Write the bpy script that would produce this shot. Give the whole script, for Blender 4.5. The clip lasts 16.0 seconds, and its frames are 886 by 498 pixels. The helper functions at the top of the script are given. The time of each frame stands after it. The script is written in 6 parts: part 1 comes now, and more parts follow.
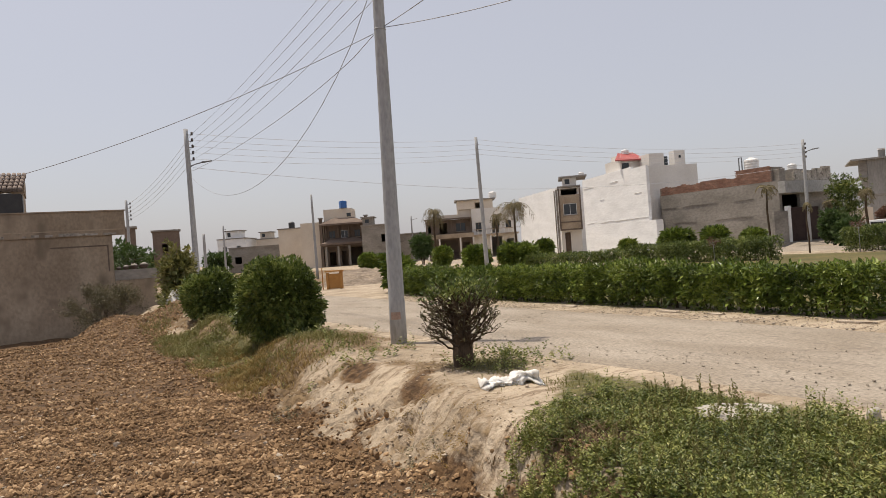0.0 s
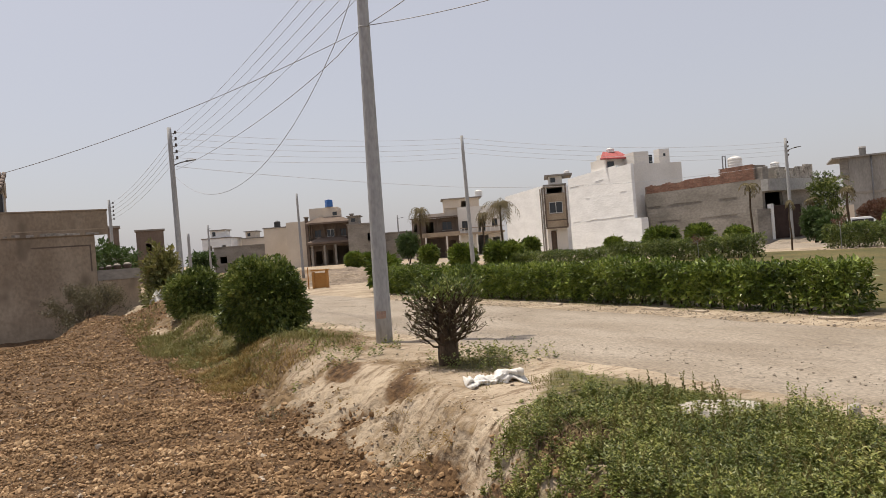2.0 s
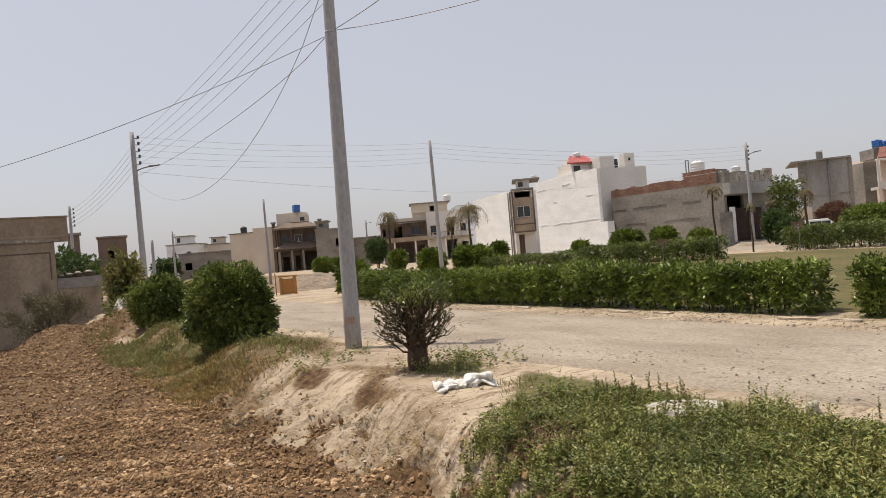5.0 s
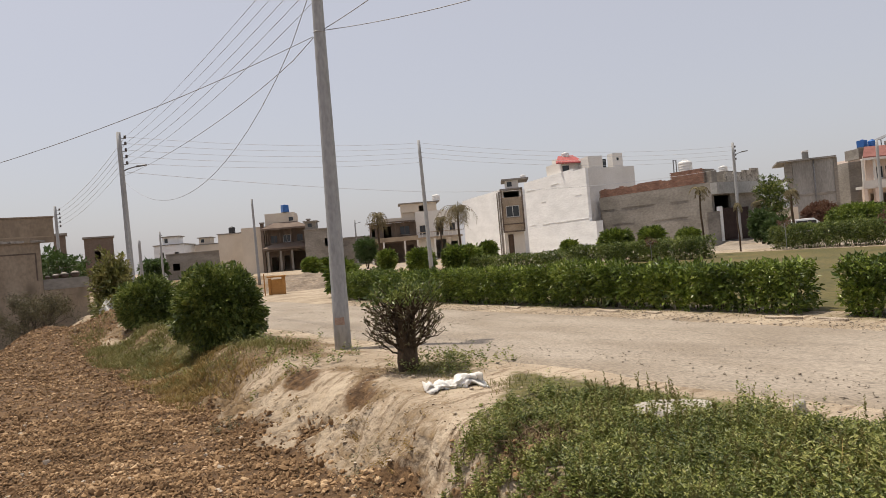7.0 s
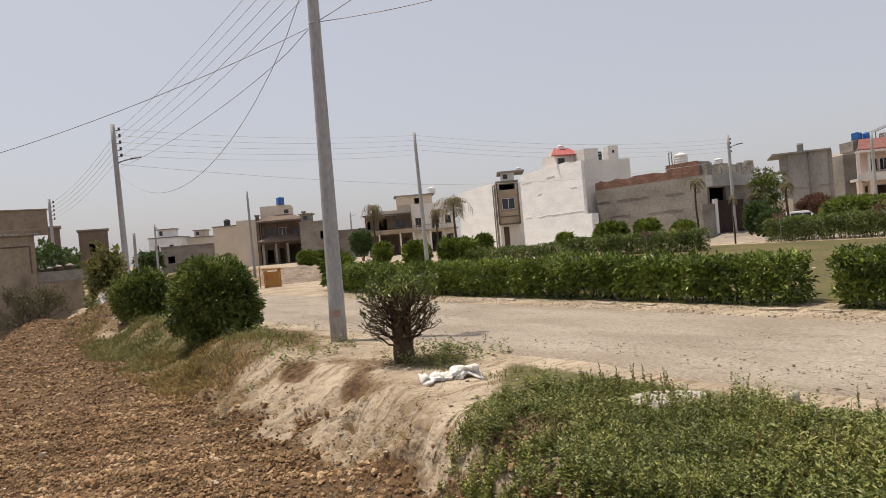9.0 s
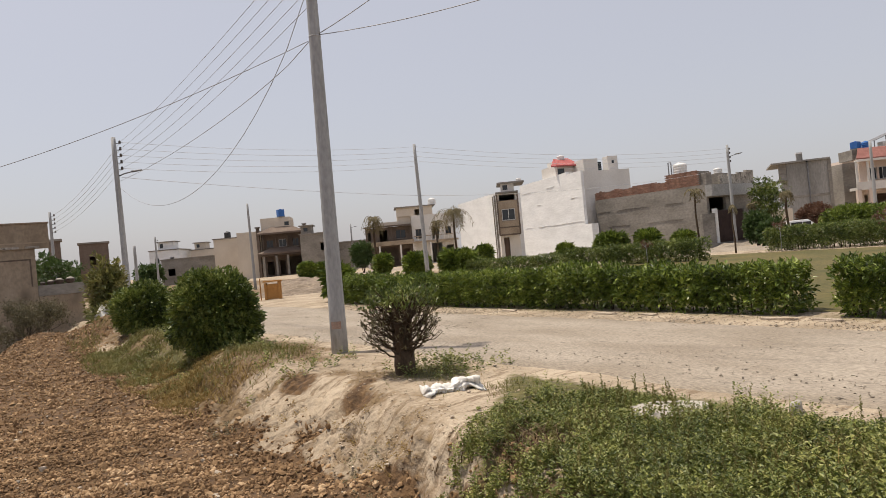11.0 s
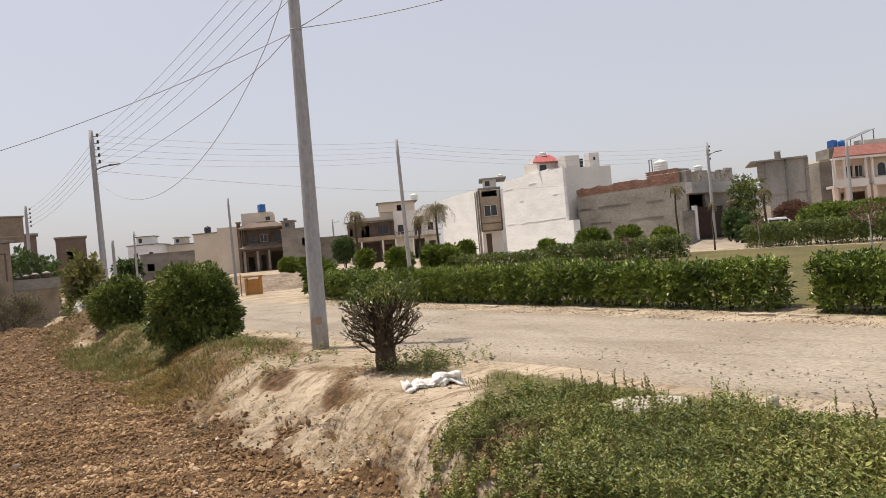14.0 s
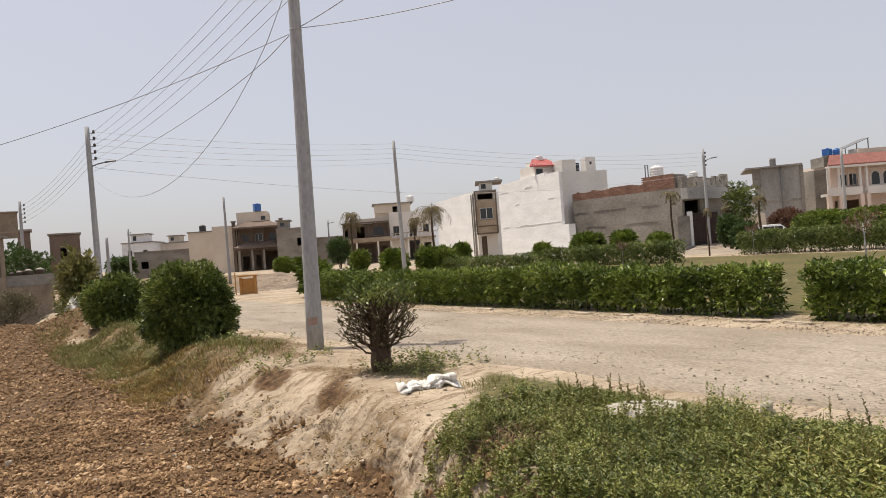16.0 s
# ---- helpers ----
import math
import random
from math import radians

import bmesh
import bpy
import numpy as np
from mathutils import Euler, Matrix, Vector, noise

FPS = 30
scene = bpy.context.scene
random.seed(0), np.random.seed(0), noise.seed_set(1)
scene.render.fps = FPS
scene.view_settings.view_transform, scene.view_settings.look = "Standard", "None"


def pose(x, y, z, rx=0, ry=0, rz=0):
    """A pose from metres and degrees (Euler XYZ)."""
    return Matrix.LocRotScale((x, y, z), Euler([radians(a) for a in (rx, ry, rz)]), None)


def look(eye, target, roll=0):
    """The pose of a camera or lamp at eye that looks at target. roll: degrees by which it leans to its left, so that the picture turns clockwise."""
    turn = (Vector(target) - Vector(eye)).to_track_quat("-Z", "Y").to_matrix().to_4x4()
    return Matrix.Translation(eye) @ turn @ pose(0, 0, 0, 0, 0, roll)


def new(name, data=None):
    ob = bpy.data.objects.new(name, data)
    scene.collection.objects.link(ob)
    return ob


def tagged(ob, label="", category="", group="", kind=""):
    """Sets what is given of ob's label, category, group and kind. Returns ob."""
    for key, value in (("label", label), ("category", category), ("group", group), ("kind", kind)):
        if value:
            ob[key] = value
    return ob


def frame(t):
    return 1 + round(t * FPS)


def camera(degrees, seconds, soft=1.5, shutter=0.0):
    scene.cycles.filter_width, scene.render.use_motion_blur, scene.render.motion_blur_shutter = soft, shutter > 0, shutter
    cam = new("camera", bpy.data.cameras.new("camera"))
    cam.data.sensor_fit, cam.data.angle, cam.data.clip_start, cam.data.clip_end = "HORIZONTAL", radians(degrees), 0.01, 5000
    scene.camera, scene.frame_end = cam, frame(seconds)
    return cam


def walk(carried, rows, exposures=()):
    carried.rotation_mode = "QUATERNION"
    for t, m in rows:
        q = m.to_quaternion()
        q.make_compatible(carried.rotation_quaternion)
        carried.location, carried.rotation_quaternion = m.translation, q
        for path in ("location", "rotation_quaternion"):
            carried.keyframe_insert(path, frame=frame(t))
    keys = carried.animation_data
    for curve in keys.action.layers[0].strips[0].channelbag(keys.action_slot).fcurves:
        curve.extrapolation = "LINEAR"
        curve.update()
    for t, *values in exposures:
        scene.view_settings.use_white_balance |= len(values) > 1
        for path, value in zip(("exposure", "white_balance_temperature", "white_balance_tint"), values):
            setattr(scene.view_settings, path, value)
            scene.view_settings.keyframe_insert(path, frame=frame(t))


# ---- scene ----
cam = camera(66.35, 16.0, soft=0.6)
PATH = [
    (0.0, pose(-0.000, 0.000, 1.600, 90.00, 4.20, -29.90)),
    (0.5, pose(0.016, -0.004, 1.599, 89.77, 4.26, -31.09)),
    (1.0, pose(0.023, 0.006, 1.590, 89.75, 4.31, -30.64)),
    (1.5, pose(0.016, 0.009, 1.602, 89.35, 4.38, -31.05)),
    (2.0, pose(0.028, 0.003, 1.598, 89.80, 4.41, -31.04)),
    (2.5, pose(0.022, -0.000, 1.604, 89.79, 3.73, -31.85)),
    (3.0, pose(0.029, -0.009, 1.598, 89.95, 4.12, -32.37)),
    (3.5, pose(0.021, -0.004, 1.606, 90.08, 4.62, -32.77)),
    (4.0, pose(0.019, -0.011, 1.602, 90.07, 4.69, -32.99)),
    (6.5, pose(0.019, -0.019, 1.610, 89.85, 5.06, -34.58)),
    (7.0, pose(0.013, -0.017, 1.613, 89.87, 4.97, -34.60)),
    (7.5, pose(0.019, -0.016, 1.613, 89.68, 4.93, -34.71)),
    (8.0, pose(0.011, -0.014, 1.606, 89.36, 5.08, -34.59)),
    (8.5, pose(0.019, -0.012, 1.609, 89.20, 5.10, -34.82)),
    (9.0, pose(0.010, -0.018, 1.610, 89.21, 5.00, -34.97)),
    (11.5, pose(0.004, -0.021, 1.611, 90.25, 5.36, -34.95)),
    (12.0, pose(0.007, -0.019, 1.610, 90.16, 5.21, -35.38)),
    (12.5, pose(0.008, -0.033, 1.610, 90.29, 5.44, -34.81)),
    (13.0, pose(0.007, -0.029, 1.612, 90.26, 5.14, -34.58)),
    (13.5, pose(0.013, -0.009, 1.607, 89.91, 5.10, -35.67)),
    (14.0, pose(0.021, -0.012, 1.604, 89.66, 5.11, -36.45)),
    (14.5, pose(0.022, -0.007, 1.602, 89.17, 4.64, -37.37)),
    (15.0, pose(0.022, -0.017, 1.610, 89.78, 4.58, -36.82)),
    (15.5, pose(-0.002, -0.006, 1.606, 89.51, 4.29, -37.37)),
    (16.0, pose(-0.005, -0.004, 1.606, 89.80, 4.27, -36.87)),
]
EXPOSURES = [(0, 0.04), (0.5, 0.19), (1, 0.05), (1.5, 0.21), (2, 0.05), (2.5, 0.05), (3, 0.07), (3.5, 0.21), (4, 0.06), (4.4, 0.07), (5.2, 0.09), (6.1, 0.1), (6.5, 0.2), (7, 0.05), (7.5, 0.04), (8, 0.05), (8.5, 0.22), (9, 0.05), (9.4, 0.05), (10.2, 0.06), (11.5, 0.06), (12, 0.08), (12.5, 0.08), (13, 0.08), (13.5, 0.08), (14, 0.2), (14.5, 0.05), (15, 0.05), (15.5, 0.22), (16, 0.17)]
walk(cam, PATH, EXPOSURES)

# ---- light ----
SUN_EL, SUN_AZ = 72.5, (-0.52, 0.854)          # height in degrees, way towards the sun on the plan
world = bpy.data.worlds.new("sky")
scene.world = world
world.use_nodes = True
_n = world.node_tree.nodes
_sky = _n.new("ShaderNodeTexSky")
_sky.sky_type = "NISHITA"
_sky.sun_disc = False
_sky.sun_elevation = radians(SUN_EL)
_sky.sun_rotation = math.atan2(SUN_AZ[0], SUN_AZ[1])
_sky.air_density, _sky.dust_density, _sky.ozone_density = 1.0, 3.5, 1.0
_haze = _n.new("ShaderNodeMix")                # an even dust haze lies over the whole sky
_haze.data_type = "RGBA"
_haze.inputs[0].default_value = 0.5
_haze.inputs[7].default_value = (8.0, 7.68, 7.98, 1)
world.node_tree.links.new(_sky.outputs[0], _haze.inputs[6])
world.node_tree.links.new(_haze.outputs[2], _n["Background"].inputs[0])
_n["Background"].inputs[1].default_value = 0.10
_s = bpy.data.lights.new("sun", "SUN")
_s.energy, _s.angle, _s.color = 4.05, radians(0.8), (1.0, 0.893, 0.745)
sun = new("sun", _s)
_c = math.cos(radians(SUN_EL)) / math.hypot(*SUN_AZ)
sun.matrix_world = look((0, 0, 60), (-SUN_AZ[0] * _c, -SUN_AZ[1] * _c, 60 - math.sin(radians(SUN_EL))))


# ---- materials ----
def surf(name, c1, c2, big=0.6, fine=14.0, rough=0.9, bump=0.3, dist=0.02, fine_amt=0.35, metal=0.0, stretch=(1, 1, 1), spots=None, vary=0.0):
    """A worn surface: two colours in large patches, finer grain over them, relief from the grain."""
    m = bpy.data.materials.new(name)
    m.use_nodes = True
    nt = m.node_tree
    N, L = nt.nodes, nt.links.new
    b = N["Principled BSDF"]
    b.inputs["Roughness"].default_value = rough
    b.inputs["Metallic"].default_value = metal
    geo = N.new("ShaderNodeNewGeometry")
    mp = N.new("ShaderNodeMapping")
    mp.inputs["Scale"].default_value = stretch
    L(geo.outputs["Position"], mp.inputs[0])

    def noi(scale, detail):
        n = N.new("ShaderNodeTexNoise")
        n.inputs["Scale"].default_value, n.inputs["Detail"].default_value = scale, detail
        L(mp.outputs[0], n.inputs["Vector"])
        return n

    a, f = noi(big, 5), noi(fine, 8)
    r = N.new("ShaderNodeValToRGB")
    r.color_ramp.elements[0].position, r.color_ramp.elements[1].position = 0.33, 0.67
    r.color_ramp.elements[0].color, r.color_ramp.elements[1].color = (*c1, 1), (*c2, 1)
    L(a.outputs[0], r.inputs[0])
    mr = N.new("ShaderNodeMapRange")
    mr.inputs[1].default_value, mr.inputs[2].default_value = 0.3, 0.7
    mr.inputs[3].default_value, mr.inputs[4].default_value = 1 - fine_amt, 1 + fine_amt
    L(f.outputs[0], mr.inputs[0])
    mx = N.new("ShaderNodeVectorMath")
    mx.operation = "SCALE"
    L(r.outputs[0], mx.inputs[0])
    L(mr.outputs[0], mx.inputs["Scale"])
    col = mx.outputs[0]
    if spots:
        sc, scale, thr, soft = spots
        n = noi(scale, 6)
        q = N.new("ShaderNodeMapRange")
        q.inputs[1].default_value, q.inputs[2].default_value = thr, thr + soft
        L(n.outputs[0], q.inputs[0])
        k = N.new("ShaderNodeMix")
        k.data_type = "RGBA"
        L(q.outputs[0], k.inputs[0])
        L(col, k.inputs[6])
        k.inputs[7].default_value = (*sc, 1)
        col = k.outputs[2]
    if vary:
        oi = N.new("ShaderNodeObjectInfo")
        vr = N.new("ShaderNodeMapRange")
        vr.inputs[3].default_value, vr.inputs[4].default_value = 1 - vary, 1 + vary
        L(oi.outputs["Random"], vr.inputs[0])
        vm = N.new("ShaderNodeVectorMath")
        vm.operation = "SCALE"
        L(col, vm.inputs[0])
        L(vr.outputs[0], vm.inputs["Scale"])
        col = vm.outputs[0]
    L(col, b.inputs["Base Color"])
    if bump:
        bp = N.new("ShaderNodeBump")
        bp.inputs["Strength"].default_value, bp.inputs["Distance"].default_value = bump, dist
        L(f.outputs[0], bp.inputs["Height"])
        L(bp.outputs[0], b.inputs["Normal"])
    return m


def leafy(name, cols, rough=0.5, through_light=0.3, patch=1.2):
    """Leaves: each its own tint, over patches of lighter and darker growth; some light passes through."""
    m = bpy.data.materials.new(name)
    m.use_nodes = True
    nt = m.node_tree
    N, L = nt.nodes, nt.links.new
    b = N["Principled BSDF"]
    b.inputs["Roughness"].default_value = rough
    geo = N.new("ShaderNodeNewGeometry")
    no = N.new("ShaderNodeTexNoise")
    no.inputs["Scale"].default_value = patch
    L(geo.outputs["Position"], no.inputs["Vector"])
    ad = N.new("ShaderNodeMath")
    ad.operation = "MULTIPLY_ADD"
    L(geo.outputs["Random Per Island"], ad.inputs[0])
    ad.inputs[1].default_value = 0.6
    L(no.outputs[0], ad.inputs[2])
    sb = N.new("ShaderNodeMath")
    sb.operation = "SUBTRACT"
    L(ad.outputs[0], sb.inputs[0])
    sb.inputs[1].default_value = 0.3
    r = N.new("ShaderNodeValToRGB")
    while len(r.color_ramp.elements) < len(cols):
        r.color_ramp.elements.new(0.5)
    for i, c in enumerate(cols):
        r.color_ramp.elements[i].position = i / (len(cols) - 1)
        r.color_ramp.elements[i].color = (*c, 1)
    L(sb.outputs[0], r.inputs[0])
    L(r.outputs[0], b.inputs["Base Color"])
    tr = N.new("ShaderNodeBsdfTranslucent")
    L(r.outputs[0], tr.inputs[0])
    mix = N.new("ShaderNodeMixShader")
    mix.inputs[0].default_value = through_light
    L(b.outputs[0], mix.inputs[1])
    L(tr.outputs[0], mix.inputs[2])
    L(mix.outputs[0], N["Material Output"].inputs[0])
    return m


def ground_material():
    """Sandy earth; dark ploughed soil, dry litter and green growth lie over it in their zones."""
    m = bpy.data.materials.new("earth")
    m.use_nodes = True
    nt = m.node_tree
    N, L = nt.nodes, nt.links.new
    b = N["Principled BSDF"]
    b.inputs["Roughness"].default_value = 0.95
    geo = N.new("ShaderNodeNewGeometry")

    def noi(scale, detail=6):
        n = N.new("ShaderNodeTexNoise")
        n.inputs["Scale"].default_value, n.inputs["Detail"].default_value = scale, detail
        L(geo.outputs["Position"], n.inputs["Vector"])
        return n

    def ramp(n, c1, c2):
        r = N.new("ShaderNodeValToRGB")
        r.color_ramp.elements[0].position, r.color_ramp.elements[1].position = 0.35, 0.65
        r.color_ramp.elements[0].color, r.color_ramp.elements[1].color = (*c1, 1), (*c2, 1)
        L(n.outputs[0], r.inputs[0])
        return r.outputs[0]

    a, f, g = noi(0.9), noi(9.0, 8), noi(45.0, 4)
    col = ramp(a, (0.285, 0.225, 0.156), (0.44, 0.36, 0.265))
    mp = N.new("ShaderNodeMapping")                # painted shade of small overhangs, and dry plant bits, drawn out down the slope
    mp.inputs["Scale"].default_value, mp.inputs["Rotation"].default_value = (1.1, 5.5, 1.0), (0, 0, 0.35)
    L(geo.outputs["Position"], mp.inputs[0])
    st = N.new("ShaderNodeTexNoise")
    st.inputs["Scale"].default_value, st.inputs["Detail"].default_value, st.inputs["Roughness"].default_value = 1.3, 8, 0.68
    L(mp.outputs[0], st.inputs["Vector"])
    sq = N.new("ShaderNodeMapRange")
    sq.inputs[1].default_value, sq.inputs[2].default_value, sq.inputs[4].default_value = 0.535, 0.60, 0.8
    L(st.outputs[0], sq.inputs[0])
    sk = N.new("ShaderNodeMix")
    sk.data_type = "RGBA"
    L(sq.outputs[0], sk.inputs[0])
    L(col, sk.inputs[6])
    sk.inputs[7].default_value = (0.185, 0.13, 0.08, 1)
    col = sk.outputs[2]
    for zone, c1, c2 in (("soil", (0.06, 0.033, 0.0145), (0.15, 0.085, 0.037)), ("litter", (0.11, 0.07, 0.036), (0.22, 0.15, 0.078)), ("green", (0.06, 0.058, 0.018), (0.135, 0.115, 0.036))):
        at = N.new("ShaderNodeAttribute")
        at.attribute_name = zone
        ad = N.new("ShaderNodeMath")
        ad.operation = "MULTIPLY_ADD"
        L(f.outputs[0], ad.inputs[0])
        ad.inputs[1].default_value = 0.9
        L(at.outputs["Fac"], ad.inputs[2])
        q = N.new("ShaderNodeMapRange")
        q.inputs[1].default_value, q.inputs[2].default_value = 0.72, 1.05
        L(ad.outputs[0], q.inputs[0])
        k = N.new("ShaderNodeMix")
        k.data_type = "RGBA"
        L(q.outputs[0], k.inputs[0])
        L(col, k.inputs[6])
        L(ramp(f, c1, c2), k.inputs[7])
        col = k.outputs[2]
    mr = N.new("ShaderNodeMapRange")
    mr.inputs[3].default_value, mr.inputs[4].default_value = 0.7, 1.3
    L(g.outputs[0], mr.inputs[0])
    mx = N.new("ShaderNodeVectorMath")
    mx.operation = "SCALE"
    L(col, mx.inputs[0])
    L(mr.outputs[0], mx.inputs["Scale"])
    L(mx.outputs[0], b.inputs["Base Color"])
    bp = N.new("ShaderNodeBump")
    bp.inputs["Strength"].default_value, bp.inputs["Distance"].default_value = 1.0, 0.07
    L(f.outputs[0], bp.inputs["Height"])
    b2 = N.new("ShaderNodeBump")
    b2.inputs["Strength"].default_value, b2.inputs["Distance"].default_value = 0.5, 0.008
    L(g.outputs[0], b2.inputs["Height"])
    L(bp.outputs[0], b2.inputs["Normal"])
    L(b2.outputs[0], b.inputs["Normal"])
    return m


M_EARTH = ground_material()
M_ROAD = surf("gravel_road", (0.245, 0.203, 0.155), (0.325, 0.279, 0.224), 0.8, 30, 0.95, 0.55, 0.02, 0.3, stretch=(1.6, 0.6, 1), spots=((0.2, 0.17, 0.135), 7.0, 0.6, 0.1))
M_LAWN = surf("lawn", (0.068, 0.063, 0.015), (0.12, 0.095, 0.027), 0.35, 6, 0.95, 0.5, 0.03, 0.3)
M_CLOD = leafy("clod_soil", [(0.095, 0.054, 0.024), (0.19, 0.113, 0.052), (0.31, 0.196, 0.10), (0.56, 0.40, 0.24)], 0.95, 0.0, 1.3)
M_RUBBLE = surf("rubble_earth", (0.15, 0.115, 0.085), (0.26, 0.205, 0.15), 1.2, 6, 0.95, 1.0, 0.08, 0.35)
M_SAND = surf("dry_sand", (0.27, 0.21, 0.145), (0.46, 0.375, 0.275), 4, 30, 0.95, 0.4, 0.01, 0.2)
M_STONE = surf("pale_stone", (0.3, 0.245, 0.185), (0.46, 0.39, 0.31), 5, 40, 0.9, 0.4, 0.01)
M_POLE = surf("pole_concrete", (0.295, 0.295, 0.295), (0.37, 0.372, 0.375), 1.2, 22, 0.85, 0.2, 0.01, 0.14, stretch=(1, 1, 0.35), spots=((0.22, 0.215, 0.205), 3.0, 0.62, 0.15))
M_STEEL = surf("dull_steel", (0.16, 0.16, 0.165), (0.24, 0.24, 0.245), 5, 40, 0.55, 0.1, 0.005, 0.15, metal=0.6)
M_WIRE = surf("wire", (0.30, 0.30, 0.32), (0.38, 0.38, 0.40), 2, 30, 0.6, 0, 0, 0.1)
M_WIRE_PALE = surf("wire_aluminium", (0.46, 0.46, 0.48), (0.55, 0.55, 0.57), 2, 30, 0.6, 0, 0, 0.1)
M_INSUL = surf("insulator_clay", (0.06, 0.045, 0.04), (0.1, 0.08, 0.07), 8, 40, 0.35, 0, 0, 0.1)
M_PAINT_RED = surf("red_band_paint", (0.32, 0.19, 0.14), (0.34, 0.27, 0.22), 9, 40, 0.85, 0.1, 0.004, 0.2)
M_BARK = surf("bark", (0.04, 0.026, 0.014), (0.09, 0.06, 0.035), 6, 40, 0.95, 0.7, 0.015, 0.35, stretch=(1, 1, 0.4))
M_CLOTH = surf("white_cloth", (0.62, 0.60, 0.56), (0.74, 0.72, 0.68), 6, 60, 0.9, 0.15, 0.004, 0.08)
M_SACK = surf("dusty_slab", (0.30, 0.27, 0.23), (0.39, 0.36, 0.31), 3, 30, 0.95, 0.4, 0.01, 0.15)
M_WHITE = surf("white_plaster", (0.72, 0.72, 0.715), (0.82, 0.82, 0.815), 0.5, 2.6, 0.92, 0.28, 0.06, 0.05, stretch=(0.7, 0.7, 2.8))
M_OFFWHITE = surf("offwhite_plaster", (0.62, 0.59, 0.55), (0.72, 0.69, 0.65), 0.4, 9, 0.92, 0.2, 0.015, 0.06)
M_CREAM = surf("cream_plaster", (0.54, 0.47, 0.39), (0.62, 0.55, 0.46), 0.4, 9, 0.92, 0.2, 0.015, 0.07)
M_PINK = surf("pink_plaster", (0.64, 0.52, 0.44), (0.73, 0.61, 0.53), 0.4, 9, 0.9, 0.2, 0.015, 0.08)
M_PALE_CONC = surf("pale_concrete", (0.31, 0.305, 0.295), (0.39, 0.383, 0.37), 0.6, 8, 0.95, 0.25, 0.015, 0.12, spots=((0.24, 0.235, 0.225), 1.5, 0.58, 0.15))
M_GREY = surf("cement_render", (0.20, 0.181, 0.158), (0.29, 0.266, 0.236), 0.45, 5, 0.95, 0.35, 0.03, 0.18, spots=((0.145, 0.131, 0.114), 0.8, 0.57, 0.2), stretch=(0.8, 0.8, 1.5))
M_PATCHY = surf("patchy_masonry", (0.27, 0.245, 0.21), (0.40, 0.37, 0.325), 2.0, 7, 0.95, 0.8, 0.05, 0.3, spots=((0.15, 0.13, 0.11), 3.0, 0.54, 0.1))
M_CONC = surf("bare_concrete", (0.215, 0.207, 0.194), (0.31, 0.299, 0.282), 0.5, 6, 0.95, 0.4, 0.02, 0.15, spots=((0.14, 0.132, 0.12), 0.7, 0.56, 0.2), stretch=(1.6, 1.6, 0.5))
M_LEFT = surf("dusty_cement_render", (0.265, 0.207, 0.148), (0.375, 0.303, 0.225), 0.55, 8, 0.95, 0.4, 0.015, 0.16, spots=((0.15, 0.117, 0.085), 1.0, 0.55, 0.2), stretch=(1.2, 1.2, 0.8))
M_BROWN = surf("brown_stone_cladding", (0.105, 0.078, 0.06), (0.16, 0.122, 0.096), 0.8, 10, 0.9, 0.4, 0.02, 0.2)
M_BRICK = surf("brick_red", (0.19, 0.10, 0.072), (0.27, 0.155, 0.112), 2.0, 25, 0.95, 0.4, 0.01, 0.2, vary=0.2)
M_MORTAR = surf("mortar", (0.2, 0.165, 0.135), (0.26, 0.22, 0.185), 2, 30, 0.95, 0.3, 0.01)
M_TILE_DULL = surf("dull_roof_tile", (0.2, 0.075, 0.06), (0.27, 0.115, 0.095), 2, 20, 0.8, 0.3, 0.02, 0.2)
M_TILE = surf("red_roof_tile", (0.34, 0.075, 0.072), (0.43, 0.11, 0.1), 2, 20, 0.7, 0.2, 0.01, 0.15)
M_TILE_OLD = surf("weathered_roof_tile", (0.15, 0.115, 0.095), (0.25, 0.2, 0.17), 4, 20, 0.9, 0.4, 0.02, 0.2)
M_BLUE = surf("blue_plastic", (0.02, 0.10, 0.34), (0.03, 0.14, 0.42), 2, 20, 0.45, 0, 0, 0.1)
M_BLACK = surf("black_plastic", (0.02, 0.02, 0.022), (0.035, 0.034, 0.034), 3, 20, 0.5, 0, 0, 0.1)
M_TANK = surf("white_plastic", (0.66, 0.65, 0.63), (0.74, 0.73, 0.71), 2, 20, 0.5, 0, 0, 0.06)
M_GATE = surf("dark_gate_paint", (0.03, 0.014, 0.011), (0.05, 0.027, 0.022), 2, 20, 0.85, 0.1, 0.005, 0.2)
M_WOOD = surf("dark_wood", (0.06, 0.035, 0.022), (0.1, 0.062, 0.04), 3, 20, 0.6, 0.1, 0.005, 0.2)
M_FRAME = surf("pale_window_frame", (0.5, 0.5, 0.5), (0.6, 0.6, 0.6), 3, 20, 0.5, 0, 0, 0.06)
M_YELLOW = surf("yellow_plaster", (0.36, 0.17, 0.045), (0.44, 0.225, 0.065), 3, 20, 0.85, 0.15, 0.01, 0.12)
M_CAR = surf("white_car_paint", (0.7, 0.7, 0.7), (0.76, 0.76, 0.76), 1, 20, 0.25, 0, 0, 0.03)
M_RUBBER = surf("tyre_rubber", (0.02, 0.02, 0.02), (0.03, 0.03, 0.03), 5, 30, 0.85, 0, 0, 0.1)
M_POT = surf("dark_clay_pot", (0.07, 0.05, 0.04), (0.12, 0.09, 0.075), 6, 30, 0.8, 0.2, 0.01)
M_SKYLINE = surf("far_brick", (0.13, 0.095, 0.075), (0.19, 0.145, 0.115), 0.4, 6, 0.95, 0.3, 0.03, 0.14)
